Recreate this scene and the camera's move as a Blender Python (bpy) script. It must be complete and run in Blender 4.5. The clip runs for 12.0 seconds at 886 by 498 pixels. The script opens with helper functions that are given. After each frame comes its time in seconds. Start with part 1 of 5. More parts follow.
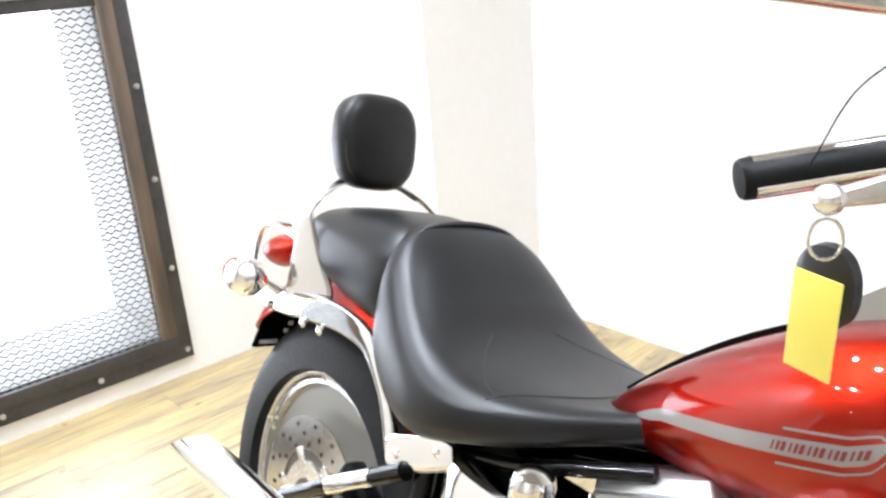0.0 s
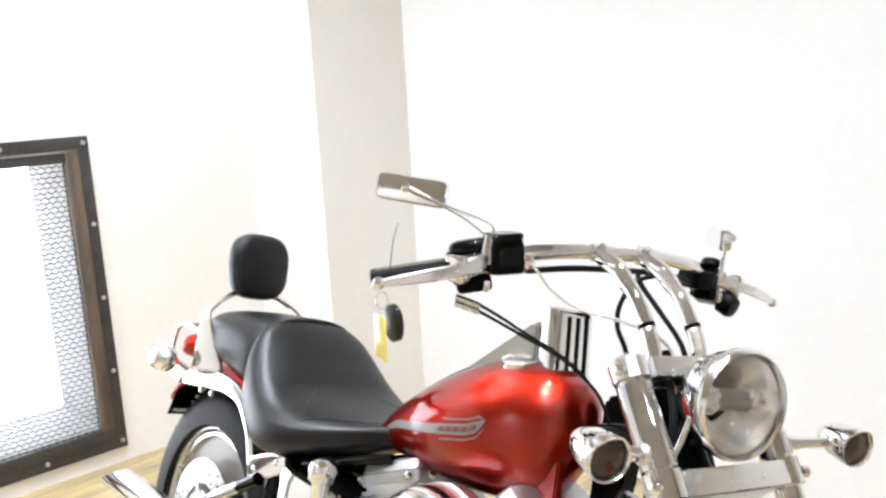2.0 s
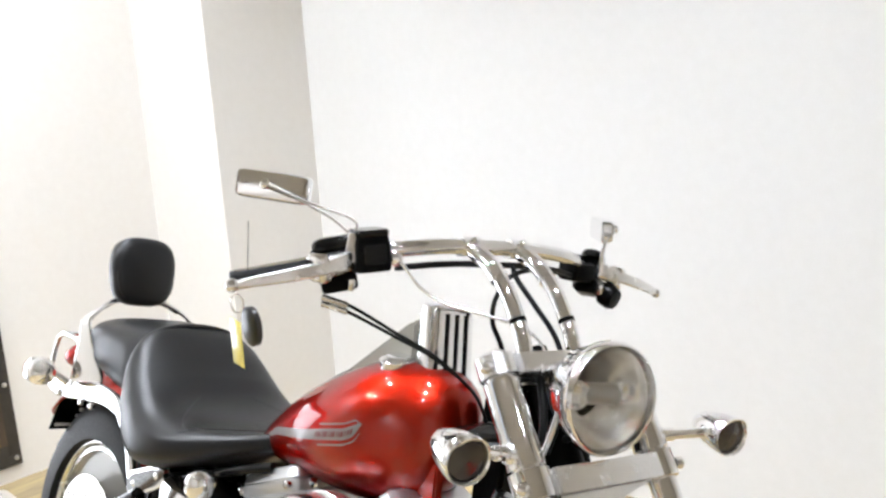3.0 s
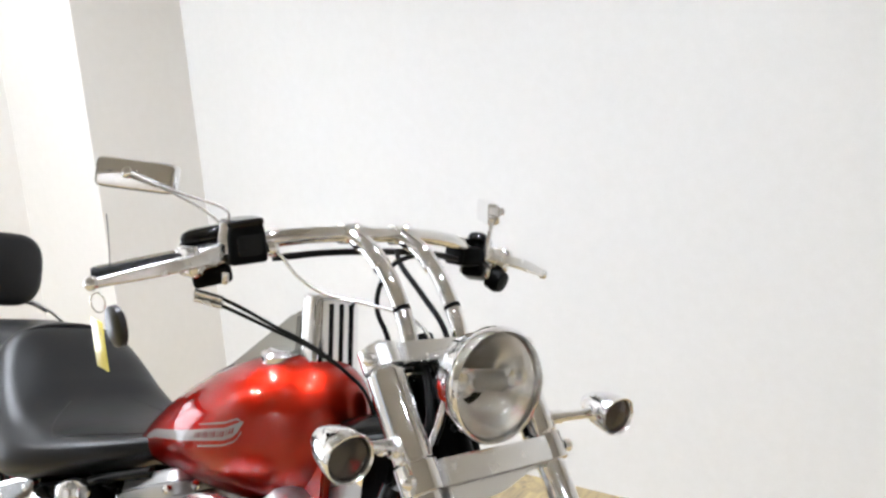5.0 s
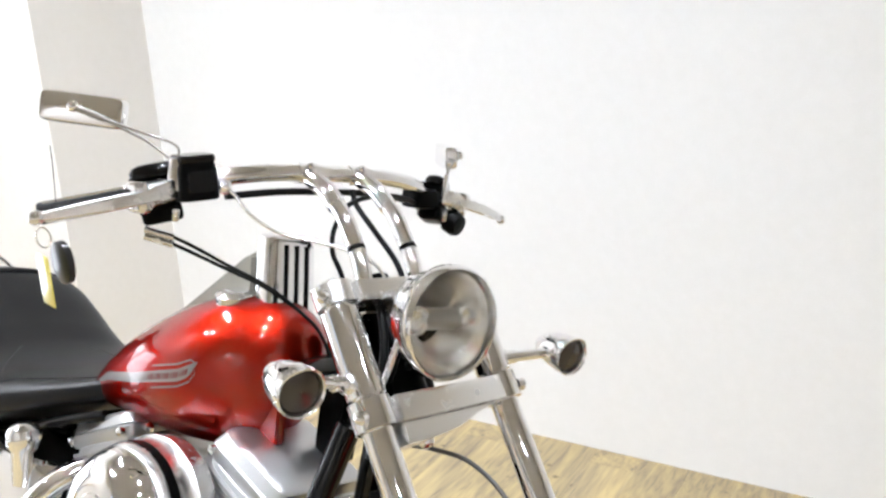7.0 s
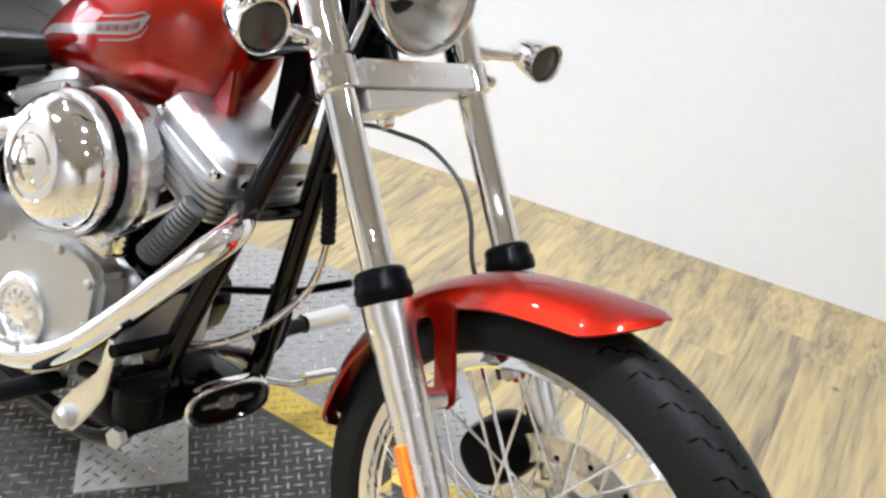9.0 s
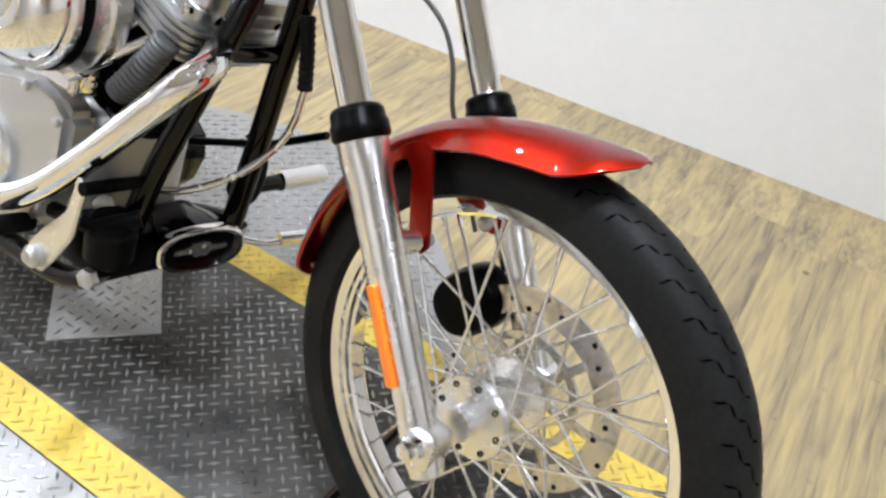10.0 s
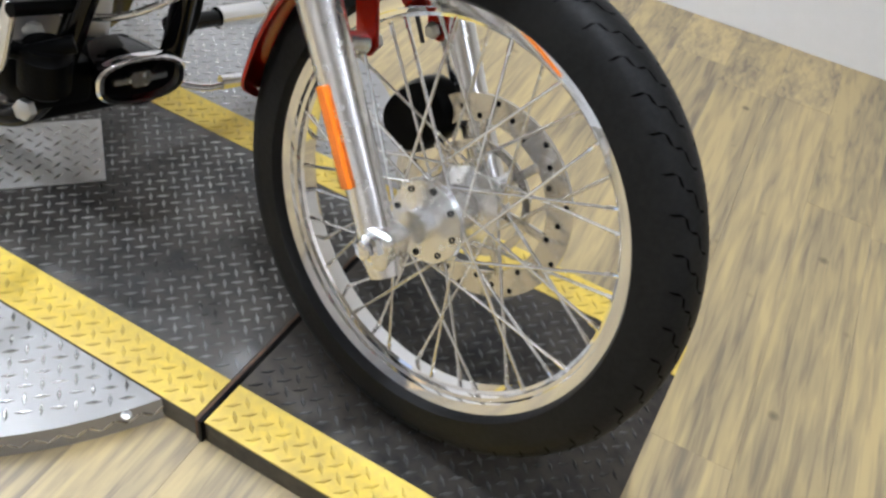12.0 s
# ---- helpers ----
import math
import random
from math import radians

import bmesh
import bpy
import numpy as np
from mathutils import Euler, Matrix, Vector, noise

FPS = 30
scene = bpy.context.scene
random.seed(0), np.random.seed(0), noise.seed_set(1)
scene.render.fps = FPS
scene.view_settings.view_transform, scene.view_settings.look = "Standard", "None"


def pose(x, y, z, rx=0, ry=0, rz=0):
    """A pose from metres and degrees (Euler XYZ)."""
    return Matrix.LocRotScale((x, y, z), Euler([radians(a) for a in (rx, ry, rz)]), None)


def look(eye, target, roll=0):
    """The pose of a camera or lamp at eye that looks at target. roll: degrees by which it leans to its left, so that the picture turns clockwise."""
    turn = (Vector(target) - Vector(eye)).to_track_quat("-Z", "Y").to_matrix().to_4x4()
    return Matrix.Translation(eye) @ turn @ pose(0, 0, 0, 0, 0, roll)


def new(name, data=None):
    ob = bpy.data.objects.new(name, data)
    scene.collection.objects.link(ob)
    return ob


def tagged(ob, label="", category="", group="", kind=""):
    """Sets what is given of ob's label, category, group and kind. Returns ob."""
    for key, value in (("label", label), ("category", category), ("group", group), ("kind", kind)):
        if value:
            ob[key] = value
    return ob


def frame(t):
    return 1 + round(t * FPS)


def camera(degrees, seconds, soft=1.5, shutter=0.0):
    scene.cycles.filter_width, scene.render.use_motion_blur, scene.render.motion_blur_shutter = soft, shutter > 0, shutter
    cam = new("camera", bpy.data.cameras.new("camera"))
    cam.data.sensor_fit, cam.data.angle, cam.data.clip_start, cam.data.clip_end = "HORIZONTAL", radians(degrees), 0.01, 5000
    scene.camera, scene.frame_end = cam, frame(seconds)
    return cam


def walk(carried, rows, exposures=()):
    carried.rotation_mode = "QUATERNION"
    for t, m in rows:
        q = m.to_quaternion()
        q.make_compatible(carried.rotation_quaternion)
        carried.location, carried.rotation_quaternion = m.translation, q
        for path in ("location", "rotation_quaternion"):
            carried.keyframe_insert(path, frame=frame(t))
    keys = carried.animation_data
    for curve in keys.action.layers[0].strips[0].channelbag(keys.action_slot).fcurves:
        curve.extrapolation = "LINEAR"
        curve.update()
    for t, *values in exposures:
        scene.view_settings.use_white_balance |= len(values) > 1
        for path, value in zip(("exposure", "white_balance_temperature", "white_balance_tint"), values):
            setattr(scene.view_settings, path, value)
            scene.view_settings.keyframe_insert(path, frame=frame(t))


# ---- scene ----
cam = camera(54.71, 12.0, soft=2.6)
PATH = [
    (0.0, (-0.4630, -0.5199, 1.3513), (-1.2226, 0.0330, 1.0088), -4.46),
    (0.5, (-0.1977, -0.5545, 1.3685), (-1.0222, -0.0700, 1.0762), -3.34),
    (1.0, (0.0333, -0.5426, 1.3913), (-0.8090, -0.0669, 1.1377), -2.24),
    (1.5, (0.1676, -0.6676, 1.4482), (-0.6321, -0.1005, 1.2512), -4.30),
    (2.0, (0.2584, -0.7510, 1.4752), (-0.4955, -0.1239, 1.2792), -3.08),
    (2.5, (0.2896, -0.7005, 1.4706), (-0.4403, -0.0446, 1.2781), -3.20),
    (3.0, (0.2905, -0.6482, 1.4567), (-0.4092, 0.0372, 1.2551), -3.63),
    (5.0, (0.2806, -0.6008, 1.4525), (-0.3284, 0.1585, 1.2233), -3.78),
    (5.5, (0.2871, -0.5967, 1.4586), (-0.3013, 0.1774, 1.2251), -3.74),
    (6.0, (0.2963, -0.5939, 1.4521), (-0.2947, 0.1777, 1.2168), -3.54),
    (6.5, (0.2936, -0.5986, 1.4471), (-0.2942, 0.1748, 1.2096), -3.21),
    (7.0, (0.2904, -0.5949, 1.4235), (-0.2801, 0.1779, 1.1454), -2.91),
    (7.2, (0.2896, -0.5912, 1.4099), (-0.2698, 0.1777, 1.1005), -2.38),
    (8.8, (0.2907, -0.6037, 1.2914), (-0.1946, 0.1253, 0.8087), 4.56),
    (9.0, (0.2862, -0.6112, 1.2791), (-0.1807, 0.1140, 0.7730), 5.91),
    (9.5, (0.2983, -0.6161, 1.2480), (-0.1377, 0.0958, 0.6974), 7.95),
    (10.0, (0.3071, -0.6233, 1.2149), (-0.0930, 0.0681, 0.6133), 9.52),
    (10.5, (0.3157, -0.6275, 1.1842), (-0.0519, 0.0400, 0.5367), 10.51),
    (11.0, (0.3305, -0.6362, 1.1635), (-0.0025, 0.0190, 0.4853), 11.29),
    (11.5, (0.3475, -0.6613, 1.1403), (0.0440, -0.0103, 0.4446), 11.94),
    (12.0, (0.3495, -0.6867, 1.1343), (0.0584, -0.0209, 0.4473), 11.15),
]
EXPOSURES = [(0.0, -0.08, 5755, 10), (1.0, -0.12, 5755, 10), (2.0, -0.3, 5855, 10), (3.0, -0.47, 5885, 10), (5.0, -0.54, 5855, 10), (5.5, -0.5, 5855, 10), (6.5, -0.42, 5855, 10), (7.0, -0.39, 5835, 10), (9.0, -0.37, 5730, 10), (10.0, -0.53, 5710, 10), (11.0, -0.75, 5660, 10), (12.0, -0.81, 5660, 10)]
walk(cam, [(t, look(e, g, r)) for t, e, g, r in PATH], EXPOSURES)

# ---- light ----
world = bpy.data.worlds.new("world")
scene.world = world
world.use_nodes = True
wn = world.node_tree.nodes
sky = wn.new("ShaderNodeTexSky")
sky.sky_type, sky.sun_disc, sky.sun_elevation, sky.sun_rotation = "NISHITA", False, radians(40), radians(200)
world.node_tree.links.new(sky.outputs[0], wn["Background"].inputs[0])
wn["Background"].inputs[1].default_value = 0.15


def area(name, place, target, sx, sy, watts, colour=(1, 1, 1)):
    lamp = bpy.data.lights.new(name, "AREA")
    lamp.shape, lamp.size, lamp.size_y, lamp.energy, lamp.color = "RECTANGLE", sx, sy, watts, colour
    ob = new(name, lamp)
    ob.matrix_world = look(place, target)
    return ob


# daylight of the caged window
area("caged_window_light", (-3.50, -0.32, 0.75), (0.0, -0.3, 0.7), 1.2, 1.05, 7)


# ---- materials ----
def material(name, base=(0.8, 0.8, 0.8), rough=0.5, metal=0.0, coat=0.0, spec=0.5, bump=0.0, scale=40.0, spread=0.0, grime=None, stretch=(1, 1, 1)):
    m = bpy.data.materials.new(name)
    m.use_nodes = True
    n, l = m.node_tree.nodes, m.node_tree.links
    b = n["Principled BSDF"]
    b.inputs["Base Color"].default_value = (*base, 1)
    b.inputs["Roughness"].default_value = rough
    b.inputs["Metallic"].default_value = metal
    b.inputs["Coat Weight"].default_value = coat
    b.inputs["Coat Roughness"].default_value = 0.03
    b.inputs["Specular IOR Level"].default_value = spec
    tc = n.new("ShaderNodeTexCoord")
    mp = n.new("ShaderNodeMapping")
    mp.inputs["Scale"].default_value = stretch
    l.new(tc.outputs["Object"], mp.inputs["Vector"])
    fine = n.new("ShaderNodeTexNoise")
    fine.inputs["Scale"].default_value = scale
    fine.inputs["Detail"].default_value = 5
    l.new(mp.outputs[0], fine.inputs["Vector"])
    if bump:
        bp = n.new("ShaderNodeBump")
        bp.inputs["Strength"].default_value = bump
        bp.inputs["Distance"].default_value = 0.002
        l.new(fine.outputs["Fac"], bp.inputs["Height"])
        l.new(bp.outputs[0], b.inputs["Normal"])
    if spread:
        rr = n.new("ShaderNodeMapRange")
        rr.inputs["To Min"].default_value = max(0.0, rough - spread)
        rr.inputs["To Max"].default_value = min(1.0, rough + spread)
        l.new(fine.outputs["Fac"], rr.inputs["Value"])
        l.new(rr.outputs[0], b.inputs["Roughness"])
    if grime:
        big = n.new("ShaderNodeTexNoise")
        big.inputs["Scale"].default_value = scale * 0.12
        big.inputs["Detail"].default_value = 6
        l.new(mp.outputs[0], big.inputs["Vector"])
        mul = n.new("ShaderNodeMath")
        mul.operation = "MULTIPLY"
        l.new(big.outputs["Fac"], mul.inputs[0])
        l.new(fine.outputs["Fac"], mul.inputs[1])
        cr = n.new("ShaderNodeValToRGB")
        cr.color_ramp.elements[0].position, cr.color_ramp.elements[1].position = 0.12, 0.42
        cr.color_ramp.elements[0].color = (*grime, 1)
        cr.color_ramp.elements[1].color = (*base, 1)
        l.new(mul.outputs[0], cr.inputs[0])
        l.new(cr.outputs[0], b.inputs["Base Color"])
    return m


CHROME = material("chrome", (0.86, 0.86, 0.87), 0.05, 1.0, scale=18, spread=0.03)
SATIN = material("brushed_aluminium", (0.84, 0.84, 0.84), 0.26, 1.0, scale=60, spread=0.05)
CAST = material("cast_aluminium", (0.54, 0.54, 0.54), 0.42, 1.0, scale=120, spread=0.08, bump=0.12)
WHEELPAINT = material("silver_wheel_paint", (0.24, 0.225, 0.20), 0.34, 0.4, coat=0.2, scale=70, spread=0.04)
BLACKGLOSS = material("black_enamel", (0.002, 0.002, 0.002), 0.12, spec=0.22, coat=0.1, scale=30, spread=0.04)
BLACKSATIN = material("black_satin_metal", (0.0016, 0.0016, 0.0016), 0.32, spec=0.06, bump=0.1, scale=90, spread=0.1)
BLACKCAST = material("black_wrinkle_cast", (0.0016, 0.0016, 0.0016), 0.40, spec=0.06, bump=0.4, scale=150)
RUBBER = material("tyre_rubber", (0.008, 0.0079, 0.0078), 0.50, spec=0.12, bump=0.25, scale=140, spread=0.08, grime=(0.013, 0.0127, 0.0123))
GRIP = material("grip_rubber", (0.005, 0.005, 0.005), 0.5, spec=0.14, bump=0.2, scale=200)
VINYL = material("black_seat_vinyl", (0.006, 0.006, 0.0062), 0.37, bump=0.14, scale=420, spread=0.06, spec=0.32)
PIPING = material("black_piping", (0.012, 0.012, 0.012), 0.45)
AMBER = material("amber_reflector", (1.0, 0.23, 0.004), 0.3, coat=0.2, scale=500, bump=0.1)
SMOKE = material("smoked_lens", (0.035, 0.030, 0.028), 0.12, coat=0.5)
TAGPAPER = material("yellow_tag_card", (0.78, 0.68, 0.10), 0.45, coat=1.0, scale=60, bump=0.1)
FOB = material("black_plastic_fob", (0.015, 0.015, 0.016), 0.3)
DECAL = material("silver_decal", (0.26, 0.235, 0.225), 0.3, 0.4, coat=0.5)
DECALRED = material("red_letter_decal", (0.16, 0.006, 0.006), 0.3, coat=0.6)
DASH = material("grey_console_leather", (0.20, 0.19, 0.16), 0.32, 0.2, scale=50, spread=0.05)
STEELDISC = material("brake_disc_steel", (0.66, 0.64, 0.61), 0.16, 1.0, scale=400, spread=0.03)
BOWL = material("mirror_bowl", (0.95, 0.94, 0.92), 0.20, 1.0, scale=60, spread=0.03)
WALL = material("white_wall_paint", (0.82, 0.815, 0.81), 0.7, bump=0.10, scale=260, grime=(0.79, 0.785, 0.775))
# Same paint as the walls; the corner's light is put into this colour.
PANEL = material("lightened_corner_paint", (0.86, 0.84, 0.81), 0.7, bump=0.10, scale=260, grime=(0.83, 0.81, 0.775))
WARMWALL = material("warm_white_wall_paint", (0.83, 0.81, 0.78), 0.7, bump=0.10, scale=260, grime=(0.80, 0.775, 0.74))
CEILING = material("fill_grey_ceiling_paint", (0.42, 0.41, 0.395), 0.8, bump=0.1, scale=200)
SHOPWALL = material("unseen_shop_wall_paint", (0.72, 0.70, 0.67), 0.8, bump=0.1, scale=60, grime=(0.54, 0.50, 0.46))
GROOVE = material("tyre_groove_black", (0.001, 0.001, 0.001), 0.9, spec=0.02)
# White reveal; shade is put into its grey so the mesh stays readable.
JAMB = material("darkened_reveal_paint", (0.34, 0.34, 0.33), 0.8, bump=0.1, scale=100)
STEELFRAME = material("black_steel_frame", (0.035, 0.034, 0.034), 0.5, 0.3, bump=0.15, scale=70, grime=(0.06, 0.055, 0.05))
BARNWOOD = material("weathered_wood_strip", (0.16, 0.115, 0.075), 0.75, bump=0.6, scale=30, grime=(0.04, 0.032, 0.026), stretch=(1, 1, 0.12))
MESHWIRE = material("dark_expanded_metal", (0.012, 0.012, 0.012), 0.6, spec=0.2)
POST = material("orange_cedar_post", (0.88, 0.52, 0.33), 0.7, bump=0.3, scale=30, grime=(0.70, 0.36, 0.20), stretch=(1, 1, 0.15))
YELLOW = material("worn_yellow_paint", (0.70, 0.51, 0.07), 0.5, bump=0.15, scale=60, spread=0.1, grime=(0.48, 0.35, 0.08))
BLACKPLATE = material("worn_black_deck_paint", (0.009, 0.009, 0.0095), 0.34, 0.0, spec=0.3, bump=0.2, scale=45, spread=0.14, grime=(0.058, 0.050, 0.040))
SILVERPLATE = material("aluminium_tread_plate", (0.31, 0.305, 0.30), 0.36, 0.35, bump=0.1, scale=50, spread=0.1, grime=(0.30, 0.29, 0.275))
# Worn metal tops, made paler to carry the lamp glints as well.
BLACKTREAD = material("worn_glinting_tread_tops", (0.58, 0.575, 0.56), 0.30, 0.6, scale=14, spread=0.12, grime=(0.06, 0.058, 0.054))
DUSTYPLATE = material("dusty_black_deck_paint", (0.022, 0.022, 0.022), 0.36, spec=0.5, bump=0.2, scale=45, spread=0.12, grime=(0.085, 0.077, 0.066))
DARKTREAD = material("dark_tread_tops", (0.14, 0.14, 0.136), 0.32, 0.4, scale=30, spread=0.1, grime=(0.02, 0.02, 0.019))
YELLOWTREAD = material("worn_yellow_tread_tops", (0.62, 0.45, 0.06), 0.45, scale=60, spread=0.1, grime=(0.32, 0.23, 0.05))
HOSE = material("grey_ribbed_rubber", (0.055, 0.054, 0.052), 0.45, scale=90, spread=0.08)
SILVERTREAD = material("bright_tread_tops", (0.62, 0.615, 0.60), 0.24, 0.9, scale=50, spread=0.08, grime=(0.40, 0.39, 0.37))
# Lighter base stands for low light reaching the loose plate under the engine.
LOOSEPLATE = material("brightened_scuffed_aluminium", (0.72, 0.72, 0.71), 0.34, 0.4, bump=0.1, scale=50, spread=0.1, grime=(0.55, 0.54, 0.52))
RUST = material("rusty_hinge_steel", (0.05, 0.038, 0.03), 0.75, 0.3, bump=0.4, scale=80, grime=(0.16, 0.085, 0.045))
BOLT = material("zinc_bolt", (0.55, 0.55, 0.53), 0.35, 1.0)
REDLENS = material("red_lens", (0.35, 0.01, 0.012), 0.15, coat=0.6)


def candy_red():
    m = material("candy_red_paint", (0.34, 0.012, 0.0035), 0.38, 1.0, coat=1.0)
    n, l = m.node_tree.nodes, m.node_tree.links
    b = n["Principled BSDF"]
    flake = n.new("ShaderNodeTexVoronoi")
    flake.inputs["Scale"].default_value = 900
    bp = n.new("ShaderNodeBump")
    bp.inputs["Strength"].default_value, bp.inputs["Distance"].default_value = 0.08, 0.001
    l.new(flake.outputs["Distance"], bp.inputs["Height"])
    l.new(bp.outputs[0], b.inputs["Normal"])
    b.inputs["Coat Roughness"].default_value = 0.012
    b.inputs["Specular Tint"].default_value = (0.30, 0.008, 0.008, 1)
    return m


RED = candy_red()


def glass(name, tint=(0.95, 0.97, 0.97)):
    m = bpy.data.materials.new(name)
    m.use_nodes = True
    b = m.node_tree.nodes["Principled BSDF"]
    b.inputs["Base Color"].default_value = (*tint, 1)
    b.inputs["Roughness"].default_value = 0.02
    b.inputs["Transmission Weight"].default_value = 1.0
    b.inputs["IOR"].default_value = 1.04
    b.inputs["Coat Weight"].default_value = 0.7
    b.inputs["Coat Roughness"].default_value = 0.01
    return m


LENS = glass("headlight_glass")


def glow(name, colour, strength):
    m = bpy.data.materials.new(name)
    m.use_nodes = True
    b = m.node_tree.nodes["Principled BSDF"]
    b.inputs["Emission Color"].default_value = (*colour, 1)
    b.inputs["Emission Strength"].default_value = strength
    return m


def wood_floor():
    m = bpy.data.materials.new("vinyl_wood_plank")
    m.use_nodes = True
    n, l = m.node_tree.nodes, m.node_tree.links
    b = n["Principled BSDF"]
    tc, info = n.new("ShaderNodeTexCoord"), n.new("ShaderNodeObjectInfo")
    off = n.new("ShaderNodeVectorMath")
    off.operation = "MULTIPLY_ADD"
    off.inputs[1].default_value = (1, 1, 1)
    l.new(tc.outputs["Object"], off.inputs[0])
    sc = n.new("ShaderNodeVectorMath")
    sc.operation = "SCALE"
    sc.inputs[0].default_value = (37, 53, 11)
    l.new(info.outputs["Random"], sc.inputs["Scale"])
    l.new(sc.outputs[0], off.inputs[2])
    mp = n.new("ShaderNodeMapping")
    mp.inputs["Scale"].default_value = (1, 0.075, 1)
    l.new(off.outputs[0], mp.inputs[0])
    grain = n.new("ShaderNodeTexNoise")
    grain.inputs["Scale"].default_value, grain.inputs["Detail"].default_value, grain.inputs["Distortion"].default_value = 80, 8, 0.6
    l.new(mp.outputs[0], grain.inputs["Vector"])
    mp2 = n.new("ShaderNodeMapping")
    mp2.inputs["Scale"].default_value = (1, 0.08, 1)
    l.new(off.outputs[0], mp2.inputs[0])
    broad = n.new("ShaderNodeTexNoise")
    broad.inputs["Scale"].default_value, broad.inputs["Detail"].default_value, broad.inputs["Distortion"].default_value = 14, 6, 0.6
    l.new(mp2.outputs[0], broad.inputs["Vector"])
    # tan heartwood against grey-brown weathered streaks
    ramp = n.new("ShaderNodeValToRGB")
    e = ramp.color_ramp.elements
    e[0].position, e[0].color = 0.36, (0.165, 0.132, 0.090, 1)
    e[1].position, e[1].color = 0.60, (0.430, 0.330, 0.158, 1)
    mid = ramp.color_ramp.elements.new(0.47)
    mid.color = (0.300, 0.235, 0.130, 1)
    mixf = n.new("ShaderNodeMath")
    mixf.operation = "MULTIPLY_ADD"
    mixf.inputs[1].default_value = 0.46
    l.new(grain.outputs["Fac"], mixf.inputs[0])
    half = n.new("ShaderNodeMath")
    half.operation = "MULTIPLY"
    half.inputs[1].default_value = 0.54
    l.new(broad.outputs["Fac"], half.inputs[0])
    l.new(half.outputs[0], mixf.inputs[2])
    l.new(mixf.outputs[0], ramp.inputs[0])
    tone = n.new("ShaderNodeHueSaturation")
    vr = n.new("ShaderNodeMapRange")
    vr.inputs["To Min"].default_value, vr.inputs["To Max"].default_value = 0.95, 1.07
    l.new(info.outputs["Random"], vr.inputs["Value"])
    l.new(vr.outputs[0], tone.inputs["Value"])
    l.new(ramp.outputs[0], tone.inputs["Color"])
    # knots: small dark spots
    kn = n.new("ShaderNodeTexVoronoi")
    kn.inputs["Scale"].default_value = 7
    l.new(off.outputs[0], kn.inputs["Vector"])
    kr = n.new("ShaderNodeMapRange")
    kr.inputs["From Min"].default_value, kr.inputs["From Max"].default_value = 0.03, 0.10
    kr.inputs["To Min"].default_value, kr.inputs["To Max"].default_value = 0.35, 1.0
    l.new(kn.outputs["Distance"], kr.inputs["Value"])
    km = n.new("ShaderNodeMix")
    km.data_type, km.blend_type = "RGBA", "MULTIPLY"
    km.inputs["Factor"].default_value = 1.0
    l.new(tone.outputs[0], km.inputs["A"])
    l.new(kr.outputs[0], km.inputs["B"])
    l.new(km.outputs["Result"], b.inputs["Base Color"])
    bp = n.new("ShaderNodeBump")
    bp.inputs["Strength"].default_value, bp.inputs["Distance"].default_value = 0.25, 0.001
    l.new(grain.outputs["Fac"], bp.inputs["Height"])
    l.new(bp.outputs[0], b.inputs["Normal"])
    b.inputs["Roughness"].default_value = 0.42
    return m


PLANK = wood_floor()


# ---- mesh helpers ----
def smooth(bm, angle=40):
    for f in bm.faces:
        f.smooth = True
    cut = math.cos(radians(angle))
    for e in bm.edges:
        if len(e.link_faces) == 2 and e.link_faces[0].normal.dot(e.link_faces[1].normal) < cut:
            e.smooth = False
    return bm


def mesh_of(name, bm, mat, angle=40):
    bmesh.ops.recalc_face_normals(bm, faces=bm.faces)
    bm.normal_update()
    smooth(bm, angle)
    me = bpy.data.meshes.new(name)
    bm.to_mesh(me)
    bm.free()
    me.materials.append(mat)
    return me


def part(name, bm, mat, parent=None, label="", angle=40):
    ob = new(name, mesh_of(name, bm, mat, angle))
    if parent:
        ob.parent = parent
    if label:
        ob["label"] = label
    return ob


def join(*bms):
    out = bmesh.new()
    for b in bms:
        me = bpy.data.meshes.new("tmp")
        b.to_mesh(me)
        b.free()
        out.from_mesh(me)
        bpy.data.meshes.remove(me)
    return out


def moved(bm, m):
    bm.transform(m)
    return bm


def loft(rings, close=True, cap=True):
    bm = bmesh.new()
    rows = [[bm.verts.new(p) for p in r] for r in rings]
    k = len(rows[0])
    for a, b in zip(rows, rows[1:]):
        for i in range(k if close else k - 1):
            j = (i + 1) % k
            bm.faces.new((a[i], a[j], b[j], b[i]))
    if cap and close:
        bm.faces.new(rows[0][::-1])
        bm.faces.new(rows[-1])
    return bm


def curve(points, steps=8):
    """A smooth line through the points."""
    p = [Vector(q) for q in points]
    p = [2 * p[0] - p[1]] + p + [2 * p[-1] - p[-2]]
    out = []
    for i in range(1, len(p) - 2):
        for s in range(steps):
            t = s / steps
            a, b, c, d = p[i - 1], p[i], p[i + 1], p[i + 2]
            out.append(0.5 * (2 * b + (c - a) * t + (2 * a - 5 * b + 4 * c - d) * t * t + (3 * b - a - 3 * c + d) * t ** 3))
    return out + [p[-2]]


